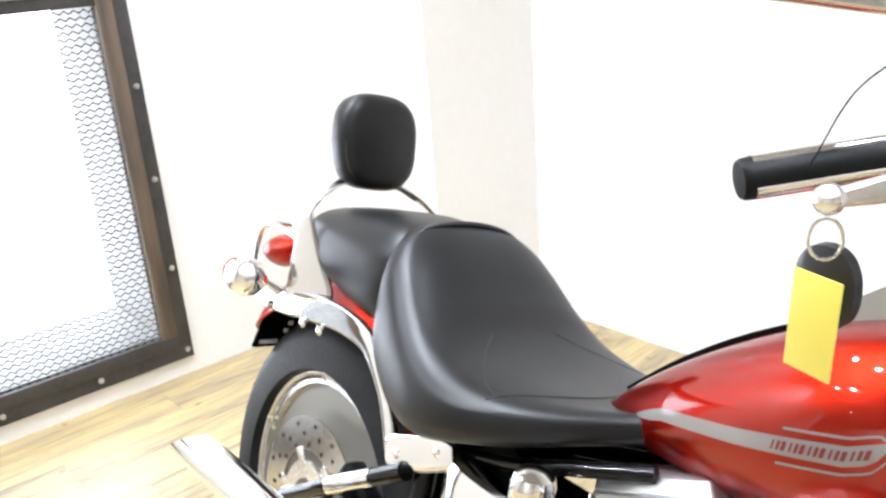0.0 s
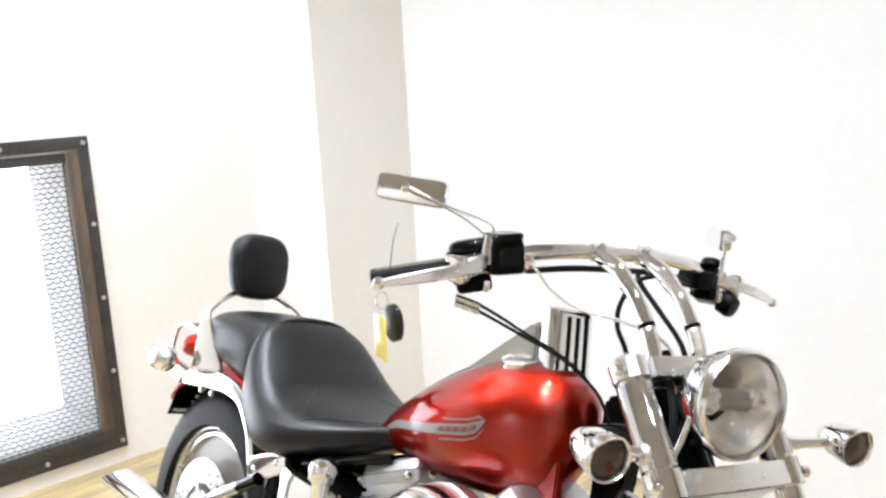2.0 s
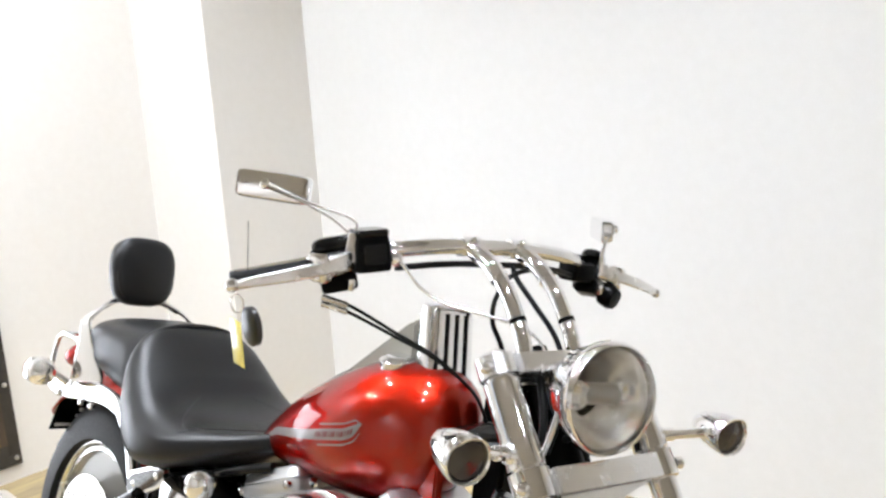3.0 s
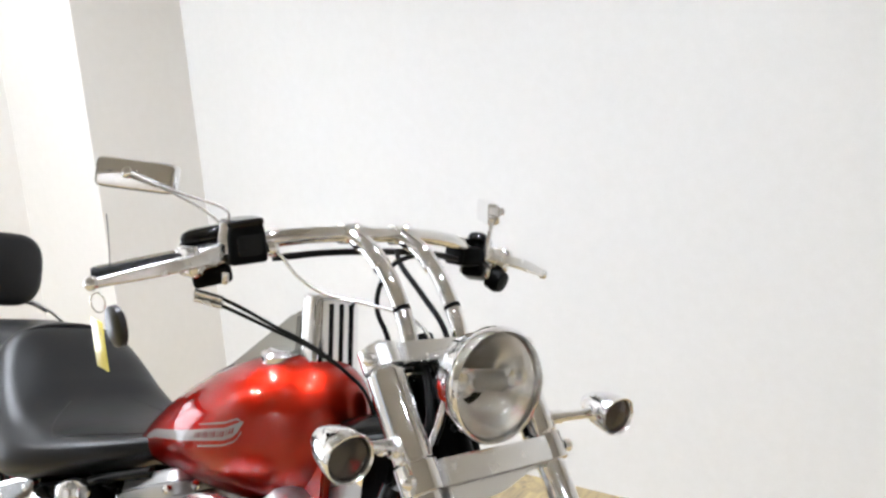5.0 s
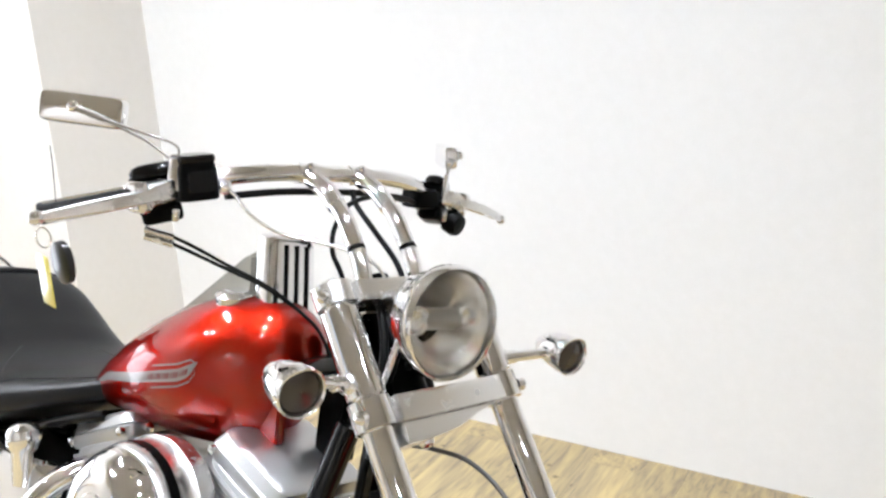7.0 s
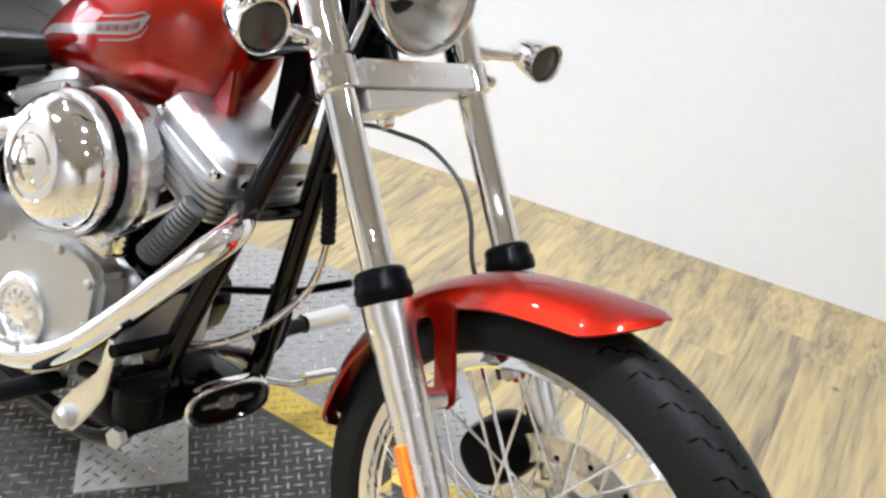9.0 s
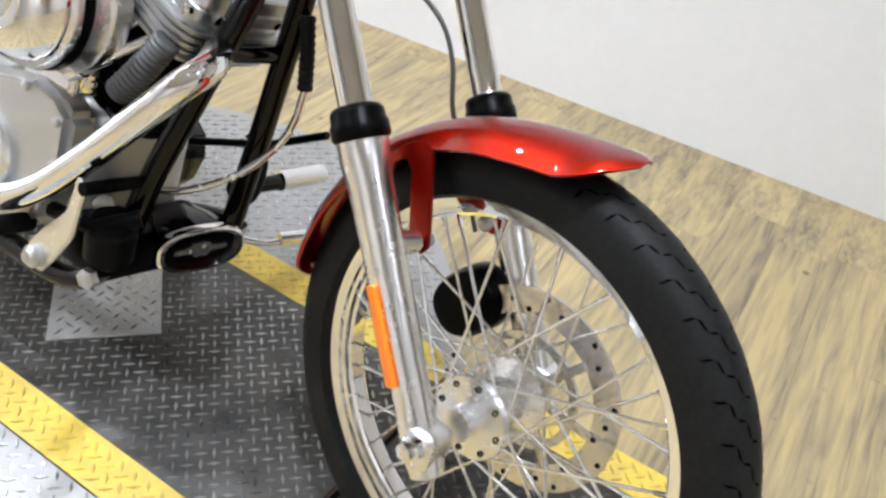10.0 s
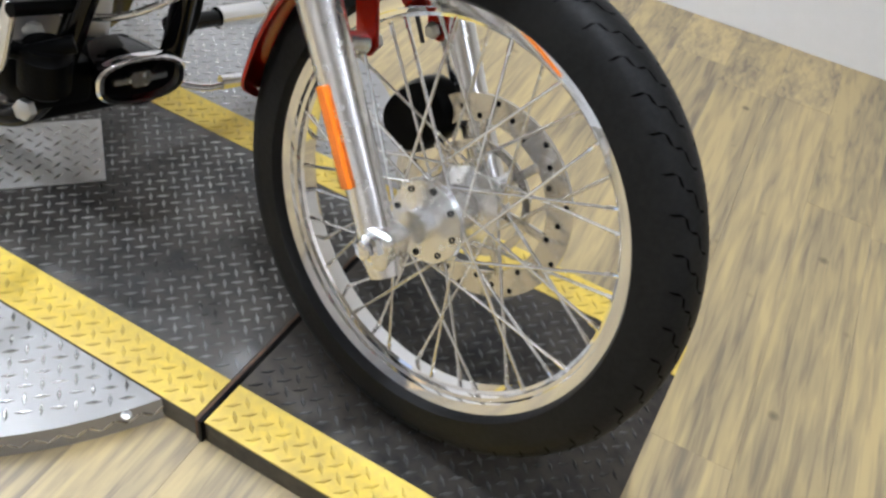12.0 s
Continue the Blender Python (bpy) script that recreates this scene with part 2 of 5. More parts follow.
def tube(points, radius, sides=14, cap=True, flat=1.0):
    pts = [Vector(q) for q in points]
    rad = radius if isinstance(radius, (list, tuple)) else [radius] * len(pts)
    rings, up = [], None
    for i, q in enumerate(pts):
        d = (pts[min(i + 1, len(pts) - 1)] - pts[max(i - 1, 0)]).normalized()
        if up is None:
            up = d.orthogonal().normalized()
        up = (up - d * up.dot(d)).normalized()
        side = d.cross(up)
        rings.append([q + rad[i] * (math.cos(a) * up + flat * math.sin(a) * side) for a in (2 * math.pi * s / sides for s in range(sides))])
    return loft(rings, True, cap)


def pipe(points, radius, sides=14, steps=8):
    return tube(curve(points, steps), radius, sides)


def turned(profile, sides=32, cap=True):
    """A body turned round the x axis, from rows of (x, radius)."""
    rings = [[(x, r * math.cos(a), r * math.sin(a)) for a in (2 * math.pi * s / sides for s in range(sides))] for x, r in profile]
    return loft(rings, True, cap)


def aim(place, way):
    """Puts the x axis along way, at place."""
    return Matrix.Translation(place) @ Vector(way).to_track_quat("X", "Z").to_matrix().to_4x4()


def box(sx, sy, sz, bevel=0.0, segments=2):
    bm = bmesh.new()
    bmesh.ops.create_cube(bm, size=1)
    bmesh.ops.scale(bm, vec=(sx, sy, sz), verts=bm.verts)
    if bevel:
        bmesh.ops.bevel(bm, geom=bm.edges[:], offset=bevel, segments=segments, affect="EDGES", profile=0.6)
    return bm


def boxat(lo, hi, bevel=0.0):
    lo, hi = Vector(lo), Vector(hi)
    d = hi - lo
    return moved(box(d.x, d.y, d.z, bevel), Matrix.Translation((lo + hi) / 2))


def slab(outline, depth, axis=(0, 0, 1), bevel=0.0):
    """A plate from an outline, pushed along axis."""
    bm = bmesh.new()
    f = bm.faces.new([bm.verts.new(p) for p in outline])
    ext = bmesh.ops.extrude_face_region(bm, geom=[f])
    bmesh.ops.translate(bm, vec=Vector(axis) * depth, verts=[v for v in ext["geom"] if isinstance(v, bmesh.types.BMVert)])
    if bevel:
        bmesh.ops.bevel(bm, geom=bm.edges[:], offset=bevel, segments=2, affect="EDGES")
    return bm


def strap(points, widths, thick, normal, steps=6):
    """A flat bar with rounded edges along a smooth line."""
    line = curve(points, steps)
    wide = np.interp([k / steps for k in range(len(line))], range(len(widths)), widths)
    face, rings = Vector(normal).normalized(), []
    for i, q in enumerate(line):
        d = (line[min(i + 1, len(line) - 1)] - line[max(i - 1, 0)]).normalized()
        n = (face - d * face.dot(d)).normalized()
        side = d.cross(n)
        rings.append([q + side * u * wide[i] + n * v * thick for u, v in oval(1, 1, 5.0, 20)])
    return loft(rings)


def oval(w, h, n=2.4, sides=28):
    """Outline of a rounded section."""
    out = []
    for s in range(sides):
        a = 2 * math.pi * s / sides
        c, d = math.cos(a), math.sin(a)
        out.append((w * math.copysign(abs(c) ** (2 / n), c), h * math.copysign(abs(d) ** (2 / n), d)))
    return out


def ring(R, profile, sides=72, start=0.0, end=360.0):
    """A ring in the xz plane about the origin: profile rows (y, dr) round radius R."""
    full = end - start >= 360
    cnt = sides if full else sides + 1
    rows = []
    for s in range(cnt):
        a = radians(start + (end - start) * s / sides)
        rows.append([((R + dr) * math.cos(a), y, (R + dr) * math.sin(a)) for y, dr in profile])
    if full:
        rows.append(rows[0])
    bm = bmesh.new()
    vs = [[bm.verts.new(p) for p in r] for r in (rows[:-1] if full else rows)]
    k = len(profile)
    for i in range(len(vs) if full else len(vs) - 1):
        a, b = vs[i], vs[(i + 1) % len(vs)]
        for j in range(k):
            bm.faces.new((a[j], a[(j + 1) % k], b[(j + 1) % k], b[j]))
    if not full:
        bm.faces.new(vs[0][::-1])
        bm.faces.new(vs[-1])
    return bm


# ---- the room ----
WL = Matrix.Translation((-3.124, -0.158, 0)) @ Matrix.Rotation(radians(2.9), 4, "Z")
WR = Matrix.Translation((-0.149, 1.744, 0)) @ Matrix.Rotation(radians(4.88), 4, "Z")
WIN = (-0.92, 0.405, 0.155, 1.24)  # opening: along the wall, and height


def structure(name, bm, mat, label, m=None):
    if m is not None:
        moved(bm, m)
    return tagged(part(name, bm, mat), label, "", "", "structure")


y0, y1, z0, z1 = WIN
structure("wall_west", join(boxat((-0.4, -3.6, 0), (0, y0, 3.25)), boxat((-0.4, y1, 0), (0, 1.75, 3.25)), boxat((-0.4, y0, 0), (0, y1, z0)), boxat((-0.4, y0, z1), (0, y1, 3.25))), WARMWALL, "white painted plaster wall with a caged window", WL)
structure("wall_north", boxat((-3.3, 0, 0), (5.3, 0.15, 3.25)), WALL, "plain white painted plaster wall", WR)
structure("wall_corner", slab([(-2.669, 1.63, 0), (-2.657, 1.065, 0), (-3.24, 1.036, 0), (-3.24, 1.63, 0)], 3.2), PANEL, "boxed-out wall corner, wall paint lightened to stand for its light")
# These two walls are unseen, added to bounce fill and show in the chrome.
structure("wall_south", boxat((-3.9, -6.2, 0), (5.2, -6.0, 3.3)), SHOPWALL, "unseen far shop wall, toned for fill and reflections")
structure("wall_east", boxat((5.0, -6.2, 0), (5.2, 2.6, 3.3)), SHOPWALL, "unseen shop side wall, toned for fill and reflections")
# Ceiling out of view; its grey tunes overhead fill and chrome reflections.
structure("ceiling", boxat((-3.9, -6.3, 3.2), (5.3, 2.7, 3.3)), CEILING, "unseen ceiling, its grey set for the fill light")
floor = structure("floor", boxat((-3.6, -6.2, -0.1), (5.2, 2.4, -0.010)), BLACKSATIN, "grey-brown vinyl wood plank floor")
structure("backdrop", moved(box(0.02, 4.0, 3.0), WL @ Matrix.Translation((-1.3, -0.3, 1.2))), glow("overcast_daylight", (1, 1, 1), 7.0), "bright hazy daylight outside the window")

# caged window in the west wall
win = tagged(new("window_1"), "caged window with a black steel frame and expanded metal mesh", "", "", "structure")
FW, FO = 0.045, 0.09
ya, yb, za, zb = y0 - FO, y1 + FO, z0 - FO, z1 + FO
for nm, lo, hi in (("top", (0, ya, zb - FW), (0.014, yb, zb)), ("bottom", (0, ya, za), (0.014, yb, za + FW)), ("side", (0, yb - FW, za + FW), (0.014, yb, zb - FW)), ("side", (0, ya, za + FW), (0.014, ya + FW, zb - FW))):
    part("window_frame", moved(boxat(lo, hi, 0.002), WL), STEELFRAME, win)
for lo, hi in (((0, y1 - 0.005, z0), (0.022, yb - FW, zb - FW)), ((0, ya + FW, z0), (0.022, y0 + 0.005, zb - FW)), ((0, ya + FW, z1 - 0.005), (0.018, yb - FW, zb - FW)), ((0, ya + FW, za + FW), (0.018, yb - FW, z0 + 0.005))):
    part("wooden_strip", moved(boxat(lo, hi, 0.003), WL), BARNWOOD if hi[1] - lo[1] < 0.2 else STEELFRAME, win, "weathered wooden inner strip" if hi[1] - lo[1] < 0.2 else "")
part("metal_trim", moved(boxat((0.014, ya + 0.06, zb - FW - 0.012), (0.022, yb - 0.05, zb - FW - 0.004)), WL), BOLT, win, "bright thin steel edge")
bolt_bm = turned([(0, 0.009), (0.004, 0.009), (0.007, 0.005), (0.008, 0.001)], 12)
bolt_me = mesh_of("bolt", bolt_bm, BOLT)
for p in [(y, z) for y in [0.475 - 0.297 * k for k in range(5)] for z in (1.305, 0.095)] + [(yy, z) for yy in (0.475, ya + 0.02) for z in (0.99, 0.695, 0.393)]:
    b = new("bolt", bolt_me)
    b.parent, b.matrix_basis = win, WL @ Matrix.Translation((0.014, p[0], p[1]))
sill = part("window_sill", moved(boxat((-0.4, y0, z0), (-0.004, y1, z0 + 0.012), 0.002), WL), JAMB, win, "white window sill behind the mesh, shaded grey in its colour")
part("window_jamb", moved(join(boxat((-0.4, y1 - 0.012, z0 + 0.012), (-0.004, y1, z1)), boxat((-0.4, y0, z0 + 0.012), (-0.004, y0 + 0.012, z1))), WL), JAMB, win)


def expanded_mesh(wide, high, pw, ph, wire):
    verts, faces = [], []
    cols, rows = int(wide / pw * 2), int(high / ph)
    for r in range(rows + 1):
        for c in range(cols):
            up = (c + r) % 2
            a = (c * pw / 2, r * ph + (0 if up else ph / 2))
            b = ((c + 1) * pw / 2, r * ph + (ph / 2 if up else 0))
            k = len(verts)
            for (u, v) in (a, b):
                for dx, dz in ((0, -wire), (wire, 0), (0, wire), (-wire * 1.4, 0)):
                    verts.append((dx, u, v + dz))
            for i in range(4):
                j = (i + 1) % 4
                faces.append((k + i, k + j, k + 4 + j, k + 4 + i))
    bm = bmesh.new()
    me = bpy.data.meshes.new("tmp")
    me.from_pydata(verts, [], faces)
    bm.from_mesh(me)
    bpy.data.meshes.remove(me)
    return bm


tagged(part("expanded_metal", moved(expanded_mesh(y1 - y0, z1 - z0, 0.028, 0.019, 0.0022), WL @ Matrix.Translation((0.004, y0, z0))), MESHWIRE, win, "dark diamond-pattern expanded metal mesh"), kind="stuff")
post = tagged(part("wooden_post", moved(boxat((-0.57, -0.155, 0), (-0.47, -0.065, 2.4), 0.006), WL), POST), "orange cedar post standing outside the caged window", "post")

# ceiling lamps: some set by highlights on the tank, the rest added as fill
LAMPGLOW = glow("lit_lamp_diffuser", (1.0, 0.995, 0.985), 60.0)
for x, y, watts in ((-2.60, -1.50, 38), (-2.20, -1.50, 38), (-1.95, -0.15, 46), (0.05, -0.18, 52), (-2.30, -4.00, 24), (-1.25, -5.20, 24), (-0.15, -5.70, 75), (1.30, -5.00, 75), (-2.55, 0.45, 26), (-0.55, 0.75, 34), (0.7, -1.0, 14), (1.75, 0.35, 20), (1.9, -1.6, 14), (3.9, -0.6, 75), (3.9, -3.2, 75)):
    lamp = tagged(new("ceiling_lamp"), "round black ceiling downlight, switched on, placed for highlights and fill", "lamp", "downlights in the ceiling")
    lamp.location = (x, y, 3.2)
    part("trim_ring", moved(turned([(0, 0.085), (0.06, 0.085), (0.065, 0.075), (0.065, 0.066), (0.03, 0.064), (0, 0.064)], 24, False), pose(0, 0, 0, 0, 90, 0)), BLACKSATIN, lamp)
    part("diffuser", moved(turned([(0, 0.055), (0.004, 0.055)], 24), pose(0, 0, -0.024, 0, 90, 0)), LAMPGLOW, lamp)
    beam = 118 if -1.8 < x < 2 and y > -1.1 else 130
    light = bpy.data.lights.new("bulb", "AREA")
    light.shape, light.size, light.energy, light.color = "DISK", 0.08, watts * (0.72 if beam < 125 else 1.0), (1.0, 0.995, 0.985)
    light.spread = radians(beam)
    bulb = new("bulb", light)
    bulb.parent, bulb.location = lamp, (0, 0, -0.03)

# ---- the lift deck ----
DK = Matrix.Rotation(0.043, 4, "Z")
N0, N1, N2, N3, HS = -0.163, -0.083, 0.381, 0.459, -0.21
deck = tagged(new("motorcycle_lift"), "low turntable lift with a black tread-plate runway and yellow edges", "lift")
part("runway", moved(boxat((-1.86, N0 + 0.001, 0), (HS - 0.008, N3 - 0.001, 0.049), 0.002), DK), DUSTYPLATE, deck, "worn and dusty black tread plate")


def ramp(n0, n1, lift):
    pts = [(HS + 0.008, 0.049 + lift), (0.215, 0.049 + lift), (0.372, 0.006 + lift), (0.372, 0.0), (HS + 0.008, 0.0)]
    return moved(loft([[(s, n, z) for s, z in pts] for n in (n0, n1)]), DK)


part("front_plate", ramp(N0 + 0.001, N3 - 0.001, 0), BLACKPLATE, deck, "black tread plate sloping down to the floor")
for a, b in ((N0, N1), (N2, N3)):
    part("yellow_stripe", moved(boxat((-1.86, a, 0.0485), (HS - 0.008, b, 0.0503)), DK), YELLOW, deck, "worn yellow edge stripe")
    sp = [(HS + 0.008, 0.0503), (0.215, 0.0503), (0.372, 0.0073), (0.372, 0.005), (0.214, 0.047), (HS + 0.008, 0.047)]
    part("yellow_stripe", moved(loft([[(s, n, z) for s, z in sp] for n in (a, b)]), DK), YELLOW, deck, "worn yellow edge stripe")
part("hinge_gap", moved(boxat((HS - 0.007, N0 - 0.003, 0.0), (HS - 0.0012, N3, 0.0475)), DK), RUST, deck, "rusty dark hinge gap")
part("hinge_bar", moved(boxat((HS - 0.001, N0 - 0.005, 0.0), (HS + 0.006, N2, 0.0508), 0.001), DK), BLACKSATIN, deck)
DC, DR = Vector((-0.92, 0.15)), 0.725


def disc_half(side):
    pts = []
    lim = N0 - 0.002 if side < 0 else N3 + 0.002
    for k in range(97):
        a = 2 * math.pi * k / 96
        p = DK.inverted() @ Vector((DC.x + DR * math.cos(a), DC.y + DR * math.sin(a), 0))
        if (p.y - lim) * side > 0:
            pts.append(p)
    cxs = DK.inverted() @ Vector((DC.x, DC.y, 0))
    pts.sort(key=lambda p: math.atan2((p.y - cxs.y) * side, p.x - cxs.x))
    dx = math.sqrt(DR ** 2 - (lim - cxs.y) ** 2)
    pts = [Vector((cxs.x + dx, lim, 0))] + pts + [Vector((cxs.x - dx, lim, 0))]
    return moved(slab([(p.x, p.y, 0) for p in pts], 0.047), DK)


part("turntable_plate", disc_half(-1), SILVERPLATE, deck, "bare aluminium tread plate with a rounded edge")
part("turntable_plate", disc_half(1), SILVERPLATE, deck, "bare aluminium tread plate with a rounded edge")


def lozenges(inside, s0, s1, n0, n1, pitch, z, height=0.0021, size=1.0):
    """Raised treads, two ways round in turn."""
    verts, faces = [], []
    i = 0
    reach, half = int((s1 - s0 + n1 - n0) / pitch) + 2, pitch * 0.70711
    for a in range(-reach, reach):
        for b in range(-reach, reach):
            s, n = s0 + (a + b) * half, n0 + (a - b) * half
            if not (s0 + 0.009 < s < s1 - 0.009 and n0 + 0.009 < n < n1 - 0.009 and inside(s, n)):
                continue
            turn = radians(45 if (a + b) % 2 else -45)
            c, d = math.cos(turn), math.sin(turn)
            zz = z(s)
            k = len(verts)
            for lx, w, h in ((-0.0140, 0, 0), (0, -0.0038, 0), (0.0140, 0, 0), (0, 0.0038, 0), (-0.0095, 0, height), (0, -0.0021, height), (0.0095, 0, height), (0, 0.0021, height)):
                lx, w = lx * size, w * size
                verts.append((s + lx * c - w * d, n + lx * d + w * c, zz + h))
            faces += [(k, k + 1, k + 5, k + 4), (k + 1, k + 2, k + 6, k + 5), (k + 2, k + 3, k + 7, k + 6), (k + 3, k, k + 4, k + 7), (k + 4, k + 5, k + 6, k + 7)]
    bm = bmesh.new()
    me = bpy.data.meshes.new("tmp")
    me.from_pydata(verts, [], faces)
    bm.from_mesh(me)
    bpy.data.meshes.remove(me)
    return bm


def deck_z(s):
    return 0.0502 if s < 0.215 else 0.0502 - (s - 0.215) * 0.043 / 0.157


def flat_z(s):
    return 0.0486 if s < 0.215 else 0.0486 - (s - 0.215) * 0.043 / 0.157


def clear(s, n):
    return abs(s - HS) > 0.02 and s < 0.36


for nm, a, b, lo, hi, mt, zf in (("runway_treads", -1.6, HS - 0.012, N1, N2, BLACKTREAD, flat_z), ("front_treads", HS + 0.012, 0.366, N1, N2, DARKTREAD, flat_z), ("stripe_treads", -1.6, 0.366, N0, N1, YELLOWTREAD, deck_z), ("stripe_treads", -1.6, 0.366, N2, N3, YELLOWTREAD, deck_z)):
    tagged(part(nm, moved(lozenges(clear, a, b, lo, hi, 0.0215, zf, size=0.94), DK), mt, deck, angle=10), kind="stuff")
dcl = DK.inverted() @ Vector((DC.x, DC.y, 0))
for lo, hi in ((N0 - 0.57, N0), (N3, N3 + 0.5)):
    tagged(part("plate_treads", moved(lozenges(lambda s, n: math.hypot(s - dcl.x, n - dcl.y) < DR - 0.02, -1.65, 0.0, lo, hi, 0.0232, lambda s: 0.0466), DK), SILVERTREAD, deck, angle=10), kind="stuff")
lip = []
for k in range(90):
    a = radians(-150 + 130 * k / 90)
    turn = 40 if k % 2 else -40
    lip.append(moved(box(0.002, 0.020, 0.0050, 0.0009, 1), Matrix.Translation((DC.x + DR * math.cos(a), DC.y + DR * math.sin(a), 0.022)) @ Matrix.Rotation(a, 4, "Z") @ Matrix.Rotation(radians(turn), 4, "X")))
tagged(part("lip_treads", join(*lip), SILVERTREAD, deck, angle=10), kind="stuff")
for s, n in ((-0.565, -0.235), (-0.30, -0.215), (-0.9, -0.3)):
    part("bolt", moved(turned([(0, 0.008), (0.003, 0.008), (0.005, 0.004), (0.005, 0.001)], 12), DK @ Matrix.Translation((s, n, 0.0466)) @ pose(0, 0, 0, 0, -90, 0)), BOLT, deck)
# small loose plate under the engine
sp = tagged(new("tread_plate_square"), "small square of bare aluminium tread plate lying on the runway", "plate")
q = [(-0.821, -0.039), (-0.692, 0.113), (-0.835, 0.235), (-0.965, 0.083)]
part("plate", slab([(x, y, 0.052) for x, y in q], 0.004), LOOSEPLATE, sp)
e1, e2 = Vector((0.129, 0.152, 0)).normalized(), Vector((-0.143, 0.122, 0)).normalized()
PM = Matrix(((e1.x, e2.x, 0, -0.821), (e1.y, e2.y, 0, -0.039), (0, 0, 1, 0), (0, 0, 0, 1)))
tagged(part("treads", moved(lozenges(lambda s, n: True, 0.004, 0.195, 0.004, 0.183, 0.0232, lambda s: 0.0556), PM), SILVERTREAD, sp, angle=10), kind="stuff")


# ---- the motorcycle ----
LEAN, PITCH, STEER, RAKE = -18.08, 0.857, -10.38, 34.0
bike = tagged(new("motorcycle"), "red cruiser motorcycle with chrome parts leaning on its side stand", "motorcycle")
bike.matrix_world = Matrix.Translation((0, 0, 0.0633)) @ Matrix.Rotation(radians(LEAN), 4, "X") @ Matrix.Rotation(radians(PITCH), 4, "Y")
AXIS = Vector((-math.sin(radians(RAKE)), 0, math.cos(radians(RAKE))))
PIV = Vector((0.132, 0, 0))
FORK = Matrix.Translation(PIV) @ Matrix.Rotation(radians(STEER), 4, AXIS) @ Matrix.Translation(-PIV)


def bp(name, bm, mat, label="", parent=bike, angle=40):
    return part(name, bm, mat, parent, label, angle)


def fp(name, bm, mat, label="", parent=bike, angle=40):
    return part(name, moved(bm, FORK), mat, parent, label, angle)


def leg(z):
    """The middle line of a fork leg at height z."""
    return -0.016 - 0.6745 * (z - 0.345)


# front wheel
FC, FR = Vector((0, 0, 0.345)), 0.349
FM = Matrix.Translation(FC)


def tyre(R, half, height, crown=0.6):
    prof = []
    for k in range(13):
        a = math.pi * k / 12
        prof.append((half * math.cos(a), -height + height * math.sin(a) ** crown))
    prof += [(-half * 0.78, -height * 1.08), (half * 0.78, -height * 1.08)]
    return ring(R, prof, 96)


front = fp("front_wheel", moved(ring(0.264, [(-0.031, 0.017), (-0.0275, 0.0170), (-0.022, 0.014), (-0.019, 0.004), (-0.008, -0.004), (0.008, -0.004), (0.019, 0.004), (0.022, 0.014), (0.0275, 0.0170), (0.031, 0.017), (0.0280, 0.007), (0.0260, 0.0005), (0.0205, -0.001), (0.0190, -0.006), (0.0125, -0.0075), (0.0100, -0.0120), (-0.0100, -0.0120), (-0.0125, -0.0075), (-0.0190, -0.006), (-0.0205, -0.001), (-0.0260, 0.0005), (-0.0280, 0.007)], 96), FM), CHROME, "chrome spoked rim")
fp("tyre", moved(tyre(FR, 0.0445, 0.066), FM), RUBBER, "black rubber tyre", front)


def tread_grooves(R, half, depth, step):
    """Slanted, hooked grooves across the crown, laid on as thin dark bands."""
    verts, faces = [], []
    n = int(2 * math.pi * R / step)

    def at(a, y):
        s = min(0.98, abs(y) / half)
        rr = R - depth + depth * math.sin(math.acos(s)) ** 0.6 + 0.0006
        return (rr * math.cos(a), y, rr * math.sin(a))
    for k in range(n):
        for side in (-1, 1):
            a = 2 * math.pi * (k + (0.5 if side > 0 else 0)) / n
            da = 2 * math.pi / n
            line = [(0.10, 0.00), (0.26, 0.06), (0.32, 0.16), (0.35, 0.46), (0.40, 0.56), (0.56, 0.62), (0.62, 0.72), (0.65, 1.00), (0.72, 1.08), (0.86, 1.12)]
            b = len(verts)
            for u, v in line:
                y, aa = side * half * u, a + da * v
                w = 0.040 * da
                verts += [at(aa - w, y - side * 0.0012), at(aa + w, y + side * 0.0012)]
            for i in range(len(line) - 1):
                faces.append((b + 2 * i, b + 2 * i + 1, b + 2 * i + 3, b + 2 * i + 2))
    me = bpy.data.meshes.new("tmp")
    me.from_pydata(verts, [], faces)
    bm = bmesh.new()
    bm.from_mesh(me)
    bpy.data.meshes.remove(me)
    return bm


tagged(fp("tread", moved(tread_grooves(FR, 0.0445, 0.066, 0.046), FM), GROOVE, "dark tread grooves", front), kind="stuff")
hub_prof = [(-0.075, 0.012), (-0.075, 0.022), (-0.052, 0.022), (-0.050, 0.030), (-0.047, 0.055), (-0.040, 0.058), (-0.036, 0.055), (-0.030, 0.032), (0.028, 0.032), (0.034, 0.045), (0.040, 0.055), (0.048, 0.052), (0.056, 0.03), (0.075, 0.02), (0.075, 0.012)]
YX = Matrix.Rotation(radians(90), 4, "Z")
fp("hub", moved(turned(hub_prof, 36), FM @ YX), SATIN, "brushed aluminium hub", front)
hole_me = mesh_of("hub_hole", moved(turned([(0, 0.0042), (-0.0022, 0.0042), (-0.0022, 0.003), (0, 0.002)], 10), YX), BLACKSATIN)
for k in range(8):
    a = 2 * math.pi * k / 8
    o = new("hub_hole", hole_me)
    o.parent, o.matrix_basis = front, FORK @ FM @ Matrix.Translation((0.046 * math.cos(a), -0.0478, 0.046 * math.sin(a)))
# spokes: laced, forty, each with its nipple
sp_bm = tube([(0, 0, 0), (1, 0, 0)], 0.0023, 8)
spoke_me = mesh_of("spoke", sp_bm, SATIN)
